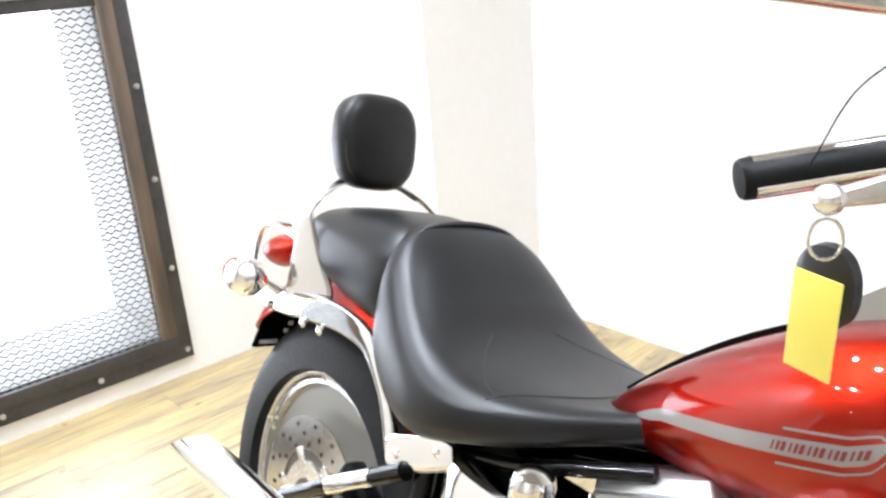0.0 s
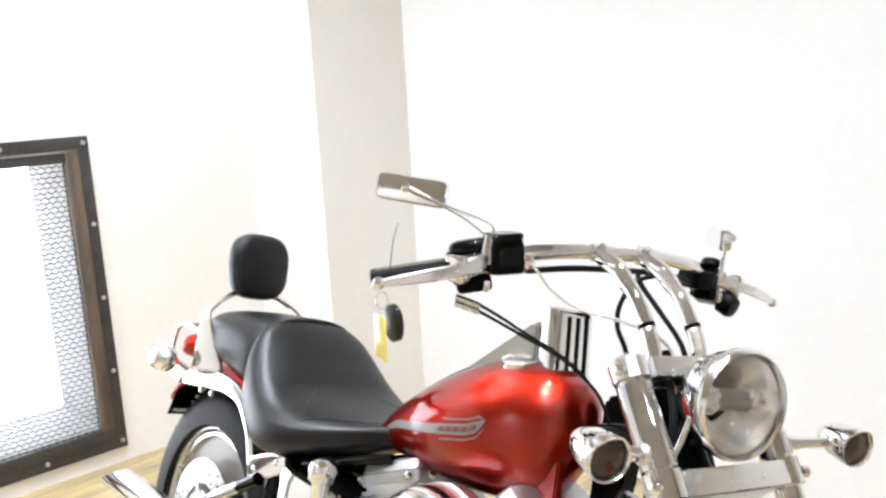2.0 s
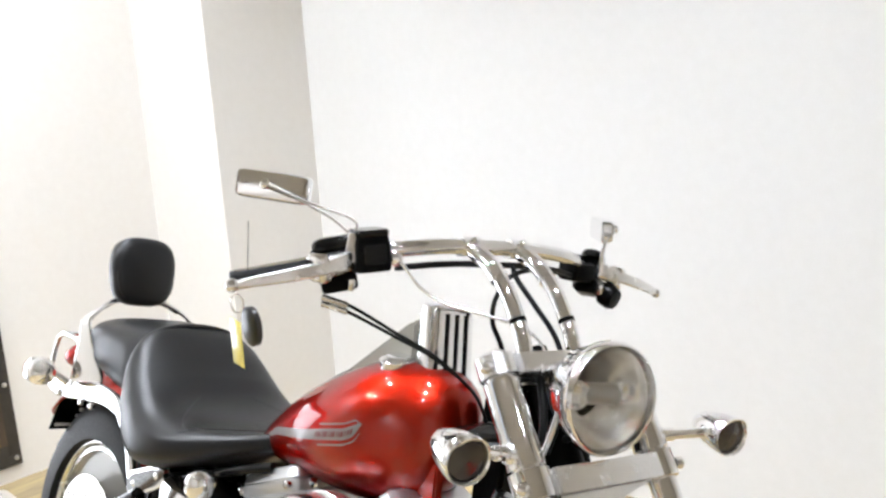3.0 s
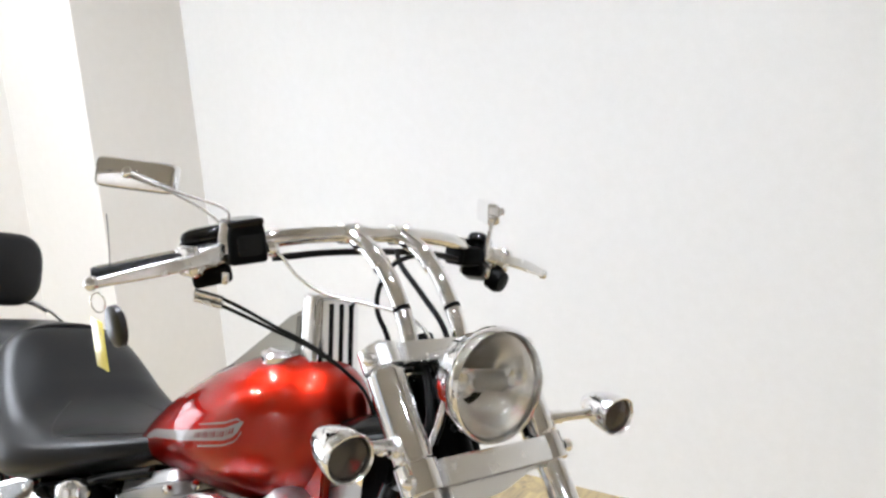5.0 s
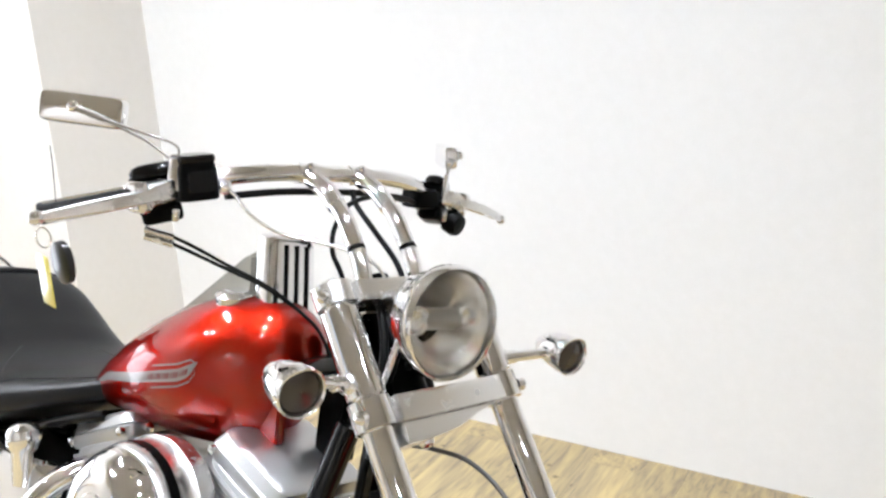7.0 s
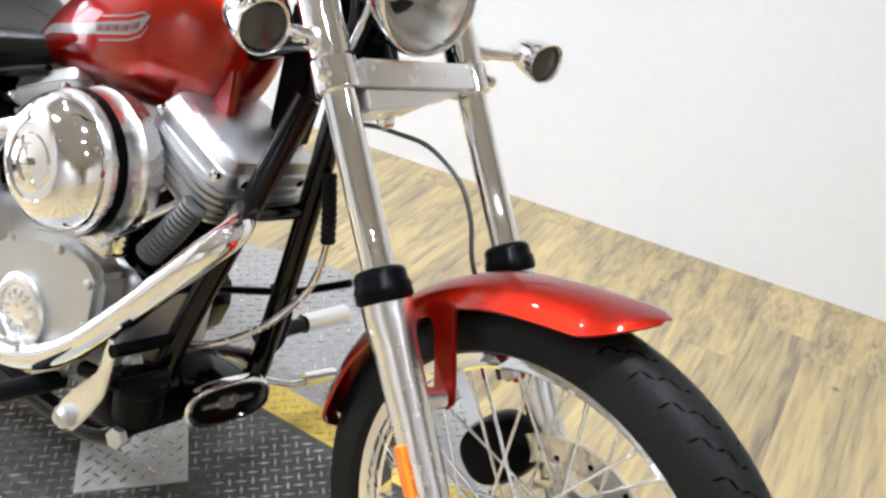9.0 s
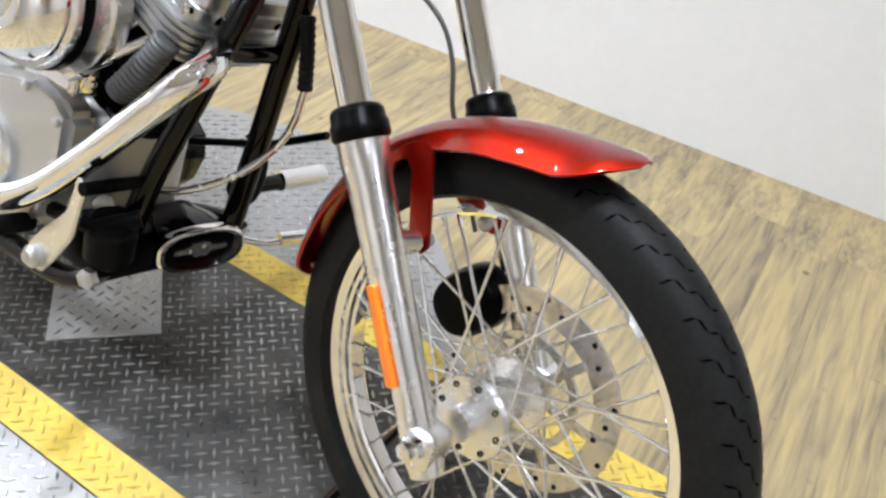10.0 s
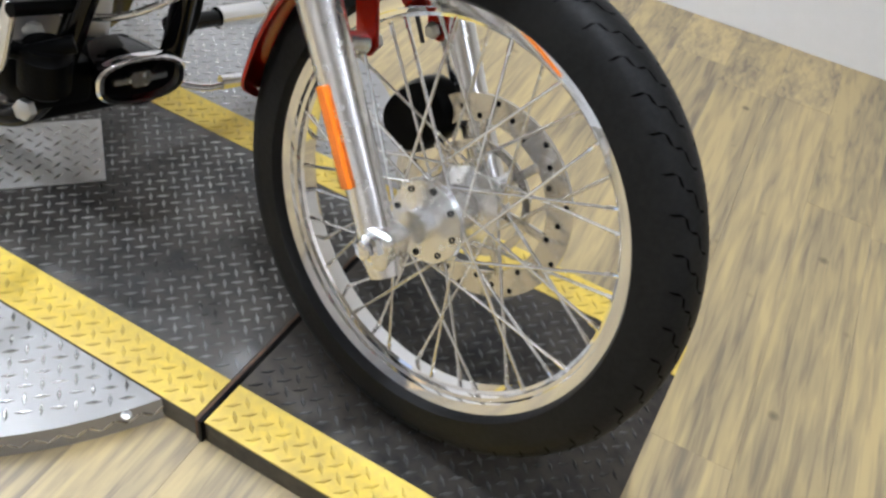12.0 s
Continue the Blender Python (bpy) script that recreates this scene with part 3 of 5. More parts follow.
nip_me = mesh_of("nipple", turned([(0, 0.0032), (0.016, 0.0032), (0.020, 0.0045), (0.022, 0.0045)], 8), CHROME)
for k in range(40):
    side = -1 if k % 2 else 1
    a = 2 * math.pi * (k + 0.5) / 40
    lead = radians(64) * (1 if (k // 2) % 2 else -1)
    p0 = Vector((0.052 * math.cos(a + lead), side * 0.042, 0.052 * math.sin(a + lead)))
    p1 = Vector((0.256 * math.cos(a), side * 0.008, 0.256 * math.sin(a)))
    way = p1 - p0
    s = new("spoke", spoke_me)
    s.parent, s.matrix_basis = front, FORK @ FM @ aim(p0, way) @ Matrix.Diagonal((way.length, 1, 1, 1))
    s2 = new("nipple", nip_me)
    s2.parent, s2.matrix_basis = front, FORK @ FM @ aim(p1 - way.normalized() * 0.018, way)
fp("brake_disc", moved(ring(0.127, [(-0.0025, -0.019), (-0.0025, 0.019), (0.0025, 0.019), (0.0025, -0.019)], 64), FM @ Matrix.Translation((0, 0.075, 0))), STEELDISC, "steel brake disc", front)
fp("disc_carrier", moved(ring(0.078, [(-0.0025, -0.006), (-0.0025, 0.006), (0.0025, 0.006), (0.0025, -0.006)], 48), FM @ Matrix.Translation((0, 0.0735, 0))), STEELDISC, "", front)
for k in range(7):
    a = 2 * math.pi * k / 7
    fp("disc_arm", moved(box(0.070, 0.005, 0.014, 0.002), FM @ Matrix.Translation((0.078 * math.cos(a), 0.073, 0.078 * math.sin(a))) @ Matrix.Rotation(-a, 4, "Y")), STEELDISC, "", front)
dh = mesh_of("disc_hole", moved(turned([(-0.0032, 0.004), (0.0032, 0.004)], 8), YX), BLACKSATIN)
for k in range(30):
    a = 2 * math.pi * k / 30
    r = 0.116 + 0.011 * (k % 3)
    o = new("disc_hole", dh)
    o.parent, o.matrix_basis = front, FORK @ FM @ Matrix.Translation((r * math.cos(a), 0.075, r * math.sin(a)))

# fork
for sy in (-1, 1):
    y = 0.124 * sy
    zl = 0.300
    low, boot = Vector((leg(zl), y, zl)), Vector((leg(0.640), y, 0.640))
    d = (boot - low)
    L = d.length
    prof = [(0, 0.010), (0.002, 0.022), (0.03, 0.026), (0.06, 0.0245), (0.09, 0.024), (L * 0.55, 0.0255), (L * 0.86, 0.0275), (L * 0.93, 0.031), (L, 0.031)]
    slider = fp("fork_slider", moved(turned(prof, 32), aim(low, d)), SATIN, "brushed aluminium fork slider")
    fp("axle_clamp", moved(box(0.05, 0.05, 0.055, 0.014, 3), Matrix.Translation((leg(0.335) + 0.006, y, 0.338))), SATIN, "", slider)
    fp("axle_nut", moved(turned([(0, 0.017), (0.010, 0.017), (0.013, 0.013), (0.020, 0.012), (0.022, 0.006)], 6), FM @ Matrix.Translation((0, sy * 0.148, 0)) @ Matrix.Rotation(radians(90 * sy), 4, "Z")), CHROME, "", slider)
    top = Vector((leg(1.00), y, 1.00))
    fp("fork_tube", tube([boot, top], 0.0207, 28), CHROME, "chrome fork tube")
    fp("dust_boot", moved(turned([(-0.003, 0.0325), (0.001, 0.0355), (0.016, 0.0355), (0.019, 0.033), (0.030, 0.0325), (0.036, 0.029), (0.039, 0.021)], 28), aim(boot, d)), BLACKSATIN, "black rubber dust boot")
    # fender lug and bracket
    lug = Vector((leg(0.535), y - sy * 0.012, 0.535))
    fp("fender_lug", moved(turned([(0, 0.017), (0.030, 0.014), (0.038, 0.014), (0.040, 0.006)], 16), aim(lug, (0.28, -1.0 * sy, 0.0))), SATIN, "", slider)
# amber reflector on the right slider
a0, a1 = Vector((leg(0.497) - 0.004, -0.151, 0.497)), Vector((leg(0.395) - 0.004, -0.151, 0.395))
fp("amber_reflector", moved(box((a1 - a0).length, 0.007, 0.021, 0.0033, 3), aim((a0 + a1) / 2, a1 - a0) @ Matrix.Rotation(radians(18), 4, "X")), AMBER, "orange stick-on side reflector")

# front fender
def fender(R, a0, a1, half, drop, thick=0.003, flare=0.0, cnt=36, taper=0.0):
    rings = []
    for k in range(cnt + 1):
        t = k / cnt
        a = radians(a0 + (a1 - a0) * t)
        e = min(t, 1 - t)
        w = half * (1 - taper * max(0, 1 - e / 0.07) ** 2.5)
        r0 = R + flare * max(0, 1 - t / 0.25) ** 2
        dr = drop * (1 - (0.85 if flare else 0.0) * max(0, 1 - t / 0.10) ** 1.3)
        sec = []
        for j in range(13):
            u = -1 + 2 * j / 12
            sec.append((u * w, r0 - dr * abs(u) ** 2.5))
        for j in range(12, -1, -1):
            u = -1 + 2 * j / 12
            sec.append((u * (w - thick), r0 - thick - dr * abs(u) ** 2.5))
        rings.append([(r * math.cos(a), y, r * math.sin(a)) for y, r in sec])
    return loft(rings)


fend = fp("front_fender", moved(fender(0.373, 79.0, 179, 0.068, 0.034, flare=0.021, taper=0.80, cnt=60), FM), RED, "glossy candy red front fender")
for sy in (-1, 1):
    br = [(-0.215, 0.612), (-0.185, 0.645), (-0.160, 0.655), (-0.148, 0.650), (-0.122, 0.560), (-0.116, 0.535), (-0.124, 0.521), (-0.142, 0.521), (-0.150, 0.534), (-0.172, 0.612), (-0.184, 0.622), (-0.198, 0.612), (-0.204, 0.575), (-0.222, 0.575)]
    fp("fender_bracket", slab([(x, sy * 0.068, z) for x, z in br], 0.006, (0, sy, 0), 0.0015), RED, "red fender bracket", fend)
    fp("fender_bolt", moved(turned([(0, 0.011), (0.008, 0.011), (0.012, 0.006), (0.012, 0.001)], 6), Matrix.Translation((-0.133, sy * 0.062, 0.535)) @ Matrix.Rotation(radians(-90 * sy), 4, "Z")), BOLT, "", fend)

# triple trees: flat-faced bars with collars round the legs
def tree(z, thick):
    bars = join(box(0.050, 0.205, thick, 0.004), moved(box(0.075, 0.11, thick, 0.012), Matrix.Translation((-0.045, 0, 0))))
    return moved(bars, Matrix.Translation((leg(z) + 0.004, 0, z)) @ Matrix.Rotation(radians(-RAKE), 4, "Y"))


low_tree = fp("lower_triple_tree", tree(0.868, 0.036), SATIN, "polished aluminium lower fork clamp")
top_tree = fp("upper_triple_tree", tree(1.004, 0.031), SATIN, "polished aluminium upper fork clamp")
for sy in (-1, 1):
    for z, par, h in ((0.868, low_tree, 0.021), (1.004, top_tree, 0.0165)):
        c = Vector((leg(z), sy * 0.124, z))
        fp("clamp_collar", moved(turned([(-h, 0.024), (-h + 0.002, 0.0285), (h - 0.002, 0.0285), (h, 0.024)], 28), aim(c, AXIS)), SATIN if z > 0.9 else CHROME, "", par)
        fp("pinch_bolt", moved(turned([(0, 0.009), (0.01, 0.009), (0.014, 0.004), (0.014, 0.001)], 12), aim(c + Vector((0.012, sy * 0.026, 0.005)), (0.3, sy, 0))), CHROME, "", par)
    c = Vector((leg(1.018), sy * 0.124, 1.018))
    fp("fork_cap", moved(turned([(-0.004, 0.017), (0.003, 0.017), (0.007, 0.012), (0.009, 0.005), (0.009, 0.001)], 6), aim(c, AXIS)), CHROME, "chrome hexagon fork cap")
# chrome fork covers between the trees
for sy in (-1, 1):
    fp("fork_cover", tube([(leg(0.888), sy * 0.124, 0.888), (leg(0.986), sy * 0.124, 0.986)], 0.026, 28), CHROME, "chrome upper fork cover")
fp("steering_stem", tube([(-0.42, 0, 0.85), (-0.53, 0, 1.01)], 0.026, 20), BLACKSATIN, "black steering neck")

# headlight
HC = Vector((-0.356, -0.012, 0.9845))
HWAY = Vector((0.985, -0.12, 0.03))
HM = aim(HC - HWAY * 0.004 - Vector((0, 0, 0.004)), HWAY) @ Matrix.Diagonal((0.92, 0.90, 0.90, 1))
lamp = fp("headlight", moved(turned([(-0.088, 0.004), (-0.086, 0.026), (-0.076, 0.050), (-0.056, 0.068), (-0.028, 0.079), (0.0, 0.083), (0.004, 0.083), (0.004, 0.079), (-0.005, 0.077)], 48, False), HM), CHROME, "chrome headlight shell")
fp("bezel", moved(turned([(-0.010, 0.0835), (-0.004, 0.0875), (0.010, 0.088), (0.018, 0.085), (0.020, 0.0825), (0.014, 0.080), (0.006, 0.0795), (-0.010, 0.0795)], 48, False), HM), CHROME, "polished headlight ring", lamp)
fp("reflector", moved(turned([(-0.052, 0.001), (-0.050, 0.020), (-0.044, 0.038), (-0.034, 0.054), (-0.018, 0.068), (0.004, 0.0785)], 56, False), HM), BOWL, "clear mirror bowl", lamp)
fp("bulb_shield", moved(tube([(-0.022, -0.030, 0.004), (-0.022, 0.034, 0.0)], 0.017, 24), HM), WHEELPAINT, "grey bulb shield", lamp)
for dy, r in ((-0.047, 1.0), (0.046, 0.8)):
    fp("bulb_cup", moved(turned([(-0.044, 0.008 * r), (-0.034, 0.020 * r), (-0.008, 0.022 * r), (-0.006, 0.019 * r), (-0.016, 0.014 * r), (-0.018, 0.001)], 24), HM @ Matrix.Translation((0, dy, 0.004))), SATIN, "", lamp)
lens = fp("lens", moved(turned([(0.010, 0.0795), (0.018, 0.067), (0.024, 0.045), (0.027, 0.022), (0.028, 0.001)], 48, False), HM), LENS, "clear headlight glass", lamp)
lens.visible_shadow = False
fp("neck_panel", moved(box(0.05, 0.13, 0.19, 0.02, 3), Matrix.Translation((-0.500, 0.0, 0.918)) @ Matrix.Rotation(radians(-RAKE), 4, "Y")), BLACKSATIN, "black steering neck cover")
fp("headlight_mount", moved(box(0.06, 0.045, 0.05, 0.008), Matrix.Translation((-0.43, 0, 0.955))), BLACKSATIN)

# turn signals on the front
for sy, z in ((-1, 0.925), (1, 0.907)):
    c = Vector((-0.345, 0.26 * sy, z))
    way = Vector((0.97, -0.13 if sy < 0 else -0.18, -0.08))
    SM = aim(c, way) @ Matrix.Diagonal((0.87, 0.87, 0.87, 1))
    sig = fp("turn_signal", moved(turned([(-0.085, 0.003), (-0.080, 0.013), (-0.062, 0.024), (-0.038, 0.031), (-0.012, 0.0345), (0.006, 0.0355), (0.009, 0.0340), (0.006, 0.0312), (-0.004, 0.0305)], 32, False), SM), CHROME, "chrome bullet turn signal")
    visor = []
    for x, ex in ((0.004, 0), (0.014, 1)):
        visor.append([(x * (0.2 + 0.8 * max(0, math.sin(a))) if ex else x, 0.0358 * math.cos(a), 0.0358 * math.sin(a)) for a in (2 * math.pi * s / 32 for s in range(32))])
    visor += [[(p[0], p[1] * 0.94, p[2] * 0.94) for p in visor[1]], [(p[0], p[1] * 0.94, p[2] * 0.94) for p in visor[0]]]
    fp("visor", moved(loft(visor, True, False), SM), CHROME, "", sig)
    fp("lens", moved(turned([(-0.003, 0.0308), (0.001, 0.028), (0.004, 0.015), (0.005, 0.001)], 28, False), SM), SMOKE, "smoked dark lens", sig)
    root = Vector((leg(0.905), 0.146 * sy, 0.905))
    end = c + Vector((-0.03, -0.028 * sy, 0))
    fp("stalk", tube([root, root.lerp(end, 0.35), root.lerp(end, 0.36), end], [0.0105, 0.0105, 0.008, 0.008], 16), CHROME, "", sig)
    fp("stalk_base", moved(turned([(0, 0.014), (0.012, 0.014), (0.016, 0.010)], 16), aim(root - Vector((0, 0.004 * sy, 0)), end - root)), SATIN, "", sig)

# chrome bolt and brake line under the lower tree
fp("stem_nut", moved(turned([(0, 0.031), (0.003, 0.032), (0.012, 0.028), (0.022, 0.017), (0.025, 0.013), (0.033, 0.013), (0.038, 0.009), (0.040, 0.001)], 12), aim((-0.405, 0.0, 0.829), (0.45, 0, -0.89))), CHROME, "chrome cone-shaped cap nut")
fp("stem_gusset", moved(slab([(-0.034, -0.100, -0.019), (-0.034, 0.090, -0.019), (-0.034, 0.050, -0.026), (-0.034, 0.0, -0.040), (-0.034, -0.060, -0.046), (-0.034, -0.100, -0.046)], 0.052, (1, 0, 0), 0.003), Matrix.Translation((leg(0.868) + 0.004, 0, 0.868)) @ Matrix.Rotation(radians(-RAKE), 4, "Y")), SATIN, "", low_tree)
fp("brake_line", pipe([(-0.455, -0.02, 0.780), (-0.420, 0.0, 0.789), (-0.389, 0.020, 0.788), (-0.333, 0.030, 0.786), (-0.272, 0.032, 0.761), (-0.239, 0.034, 0.719), (-0.223, 0.040, 0.662), (-0.205, 0.065, 0.60), (-0.165, 0.09, 0.50)], 0.0034, 10), HOSE, "grey braided brake line")
fp("brake_caliper", moved(loft([[(u * f, y, v * f) for u, v in oval(0.048, 0.064, 2.5, 32)] for y, f in ((-0.030, 0.62), (-0.025, 0.86), (-0.012, 0.98), (0.012, 1.0), (0.026, 0.86), (0.032, 0.62))]), Matrix.Translation((-0.130, 0.085, 0.408)) @ Matrix.Rotation(radians(38), 4, "Y")), BLACKSATIN, "black brake caliper")

# handlebar
HALF = [(-0.758, 0.391, 1.080), (-0.735, 0.345, 1.094), (-0.703, 0.290, 1.112), (-0.664, 0.225, 1.136), (-0.644, 0.165, 1.150), (-0.640, 0.085, 1.157)]
BAR = [(x, -y, z) for x, y, z in HALF] + [(-0.639, 0.0, 1.158)] + HALF[::-1]
bar = fp("handlebar", pipe(BAR, 0.0127, 20), CHROME, "bent chrome handlebar")
for sy in (-1, 1):
    g0, g1 = Vector((-0.760, sy * 0.393, 1.080)), Vector((-0.704, sy * 0.292, 1.111))
    d = g1 - g0
    L = d.length
    prof = [(0, 0.006), (0.001, 0.0135), (0.004, 0.0150)]
    for k in range(12):
        x = 0.008 + (L - 0.016) * k / 11
        prof += [(x, 0.0150), (x + 0.004, 0.0150)]
    prof += [(L - 0.004, 0.0150), (L, 0.0135)]
    fp("grip", moved(turned(prof, 28), aim(g0, d)), GRIP, "black rubber grip with chrome band")
    for a in (-0.66, 1.46, 3.56):
        off = Vector((0.0078 * math.cos(a), 0, 0.0078 * math.sin(a)))
        fp("grip_band", tube([g0 + d * 0.06 + off, g0 + d * 0.97 + off], 0.0090, 14), CHROME)
    sw = Vector((-0.686, sy * 0.268, 1.121))
    house = fp("switch_housing", moved(box(0.062, 0.052, 0.052, 0.013, 3), aim(sw, d)), BLACKSATIN, "black switch housing with chrome perch")
    fp("lever_perch", moved(box(0.058, 0.030, 0.030, 0.007, 3), aim(sw + Vector((0.034, sy * 0.018, 0.0)), (0.12, sy, -0.28))), SATIN, "", house)
    fp("perch_clamp", moved(box(0.020, 0.036, 0.042, 0.008, 3), aim(sw + Vector((0.034, sy * 0.040, -0.006)), (0.12, sy, -0.28))), CHROME, "", house)
    fp("lower_switch", moved(box(0.054, 0.040, 0.026, 0.008, 3), aim(sw + Vector((0.014, -sy * 0.006, -0.028)), d)), BLACKSATIN, "", house)
    fp("top_cap", moved(loft([[(u * f, v * f, z) for u, v in oval(0.034, 0.020, 2.6, 28)] for z, f in ((0, 1.0), (0.008, 1.0), (0.014, 0.86), (0.017, 0.6))]), aim(sw + Vector((0.010, sy * 0.004, 0.022)), d)), BLACKGLOSS, "", house)
    fp("pivot_screw", moved(turned([(0, 0.005), (0.014, 0.005), (0.017, 0.0025)], 12), aim(sw + Vector((0.046, -sy * 0.008, -0.020)), (0, 0, -1))), CHROME, "", house)
    fp("switch_button", moved(box(0.018, 0.014, 0.010, 0.003), aim(sw + Vector((-0.02, 0, -0.03)), d)), BLACKCAST, "", house)
    ball = Vector((-0.656, sy * 0.435, 1.087))
    piv = sw + Vector((0.046, sy * 0.02, -0.002))
    mid = piv.lerp(ball, 0.5) + Vector((0.012, 0, 0))
    lev = fp("lever", strap([piv, piv.lerp(ball, 0.25) + Vector((0.009, 0, 0.002)), mid + Vector((0, 0, 0.002)), piv.lerp(ball, 0.78) + Vector((0.007, 0, 0.001)), ball], [0.0085, 0.0095, 0.0095, 0.0078, 0.0050], 0.0048, (1, 0, 0.12)), SATIN, "polished flat hand lever")
    bm = bmesh.new()
    bmesh.ops.create_uvsphere(bm, u_segments=16, v_segments=10, radius=0.0095)
    fp("ball_end", moved(bm, Matrix.Translation(ball)), CHROME, "", lev)
# master cylinder on the right, clutch perch on the left
MC = Matrix.Translation((-0.646, -0.232, 1.144)) @ Matrix.Rotation(radians(-8), 4, "Z") @ Matrix.Rotation(radians(8), 4, "X")
mc = fp("master_cylinder", moved(loft([[(u * f, v * g, z) for u, v in oval(0.025, 0.027, 6.0, 36)] for z, f, g in ((-0.030, 0.90, 0.96), (-0.026, 1.0, 1.04), (0.010, 1.0, 1.0), (0.020, 0.96, 0.92), (0.0225, 0.92, 0.88))]), MC), BLACKSATIN, "black brake fluid reservoir", angle=25)
fp("lid", moved(loft([[(u * f, v * f, z) for u, v in oval(0.0255, 0.0255, 6.0, 36)] for z, f in ((0.022, 0.97), (0.024, 1.0), (0.029, 1.0), (0.032, 0.90))]), MC), BLACKGLOSS, "", mc)
fp("sight_panel", moved(loft([[(0.0245 + x, u * f, v * f - 0.004) for u, v in oval(0.019, 0.016, 6.0, 32)] for x, f in ((0, 1.0), (0.0022, 0.92))]), MC), BLACKGLOSS, "", mc)
fp("clutch_perch", moved(box(0.05, 0.05, 0.034, 0.008), Matrix.Translation((-0.668, 0.225, 1.122))), BLACKSATIN, "black clutch lever clamp")
fp("horn_button_housing", moved(turned([(0, 0.020), (0.02, 0.022), (0.028, 0.018), (0.030, 0.001)], 20), aim((-0.655, 0.285, 1.085), (0.9, 0.2, -0.3))), BLACKSATIN)
# risers
for sy in (-1, 1):
    line = [(-0.484, sy * 0.050, 1.010), (-0.500, sy * 0.050, 1.045), (-0.540, sy * 0.050, 1.100), (-0.590, sy * 0.050, 1.138), (-0.640, sy * 0.050, 1.158)]
    ris = fp("riser", pipe(line, 0.0122, 22), CHROME, "curved chrome handlebar riser")
    fp("riser_sleeve", pipe([(-0.560, sy * 0.050, 1.1165), (-0.590, sy * 0.050, 1.138), (-0.638, sy * 0.050, 1.157)], 0.0142, 22), CHROME, "", ris)
    fp("riser_cap", tube([(-0.642, sy * 0.050 - 0.018, 1.1575), (-0.642, sy * 0.050 + 0.018, 1.1575)], 0.0160, 22), CHROME, "", ris)
    fp("riser_ring", tube([(-0.5075, sy * 0.050, 1.0575), (-0.5115, sy * 0.050, 1.063)], 0.0130, 22), BLACKSATIN, "", ris)
    fp("riser_bolt", moved(turned([(0, 0.006), (0.006, 0.006), (0.009, 0.002)], 12), aim((-0.628, sy * 0.050, 1.166), (0.5, 0, 0.85))), CHROME, "", ris)


# mirrors
def mirror(sy, c, facing, roll):
    M = aim(c, facing) @ Matrix.Rotation(radians(roll), 4, "X")
    out = []
    for x, f, g in ((-0.010, 0.97, 0.96), (-0.008, 1.0, 1.0), (0.003, 1.0, 1.0), (0.006, 0.99, 0.97), (0.010, 0.965, 0.90), (0.011, 0.90, 0.80)):
        out.append([(x, u * f, v * g) for u, v in oval(0.057, 0.0215, 9.0, 40)])
    mir = fp("mirror", moved(loft(out), M), CHROME, "rectangular chrome rear-view mirror with a stepped back", angle=25)
    fp("mirror_glass", moved(loft([[(x, u, v) for u, v in oval(0.053, 0.0180, 9.0, 40)] for x in (-0.0112, -0.0092)]), M), CHROME, "mirror glass", mir)
    way = Vector(facing).normalized()
    back = c + way * 0.026 + M.to_3x3() @ Vector((0, -0.004, 0.002))
    foot = Vector((-0.645, sy * 0.262, 1.140))
    crown = foot + Vector((0.002, -sy * 0.003, 0.038))
    neck = back.lerp(crown, 0.30)
    fp("stem_arm", tube([back, neck], [0.0055, 0.0036], 12), WHEELPAINT, "", mir)
    fp("stem_rod", pipe([neck, neck.lerp(crown, 0.55) + Vector((0, 0, 0.005)), crown + Vector((-0.010, sy * 0.008, 0.012)), crown + Vector((0.002, 0, 0.002)), foot + Vector((0.001, 0, 0.020))], 0.0019, 10), WHEELPAINT, "", mir)
    fp("stem_rod", pipe([neck, neck.lerp(crown, 0.55) - Vector((0, 0, 0.004)), crown + Vector((-0.006, sy * 0.010, -0.009)), foot + Vector((0, sy * 0.002, 0.016))], 0.0019, 10), WHEELPAINT, "", mir)
    fp("stem_foot", strap([foot - Vector((0, 0, 0.014)), foot + Vector((0, 0, 0.006)), foot + Vector((0.001, 0, 0.028))], [0.008, 0.0085, 0.007], 0.004, (0.8, sy * 0.6, 0.1)), CHROME, "", mir)
    bm = bmesh.new()
    bmesh.ops.create_uvsphere(bm, u_segments=16, v_segments=10, radius=0.0080)
    fp("stem_ball", moved(bm, Matrix.Translation(back)), CHROME, "", mir)


mirror(-1, Vector((-0.760, -0.337, 1.2235)), (0.70, -0.71, 0.03), -3)
mirror(1, Vector((-0.735, 0.350, 1.200)), (0.55, 0.80, 0.05), 4)

# cables
for o in (0, 1):
    fp("throttle_cable", pipe([(-0.701, -0.259, 1.063 - 0.009 * o), (-0.684, -0.237, 1.057 - 0.010 * o), (-0.664, -0.213, 1.044 - 0.009 * o), (-0.634, -0.180, 1.023 - 0.006 * o), (-0.605, -0.146, 1.003 - 0.004 * o), (-0.584, -0.121, 0.984 - 0.003 * o), (-0.588, -0.080, 0.955), (-0.600, -0.035, 0.920), (-0.61, 0.0, 0.87)], 0.0027, 10), GRIP, "black throttle cable")
    fp("cable_ferrule", tube([(-0.708, -0.268, 1.066 - 0.010 * o), (-0.684, -0.237, 1.057 - 0.010 * o)], 0.0052, 12), SATIN)
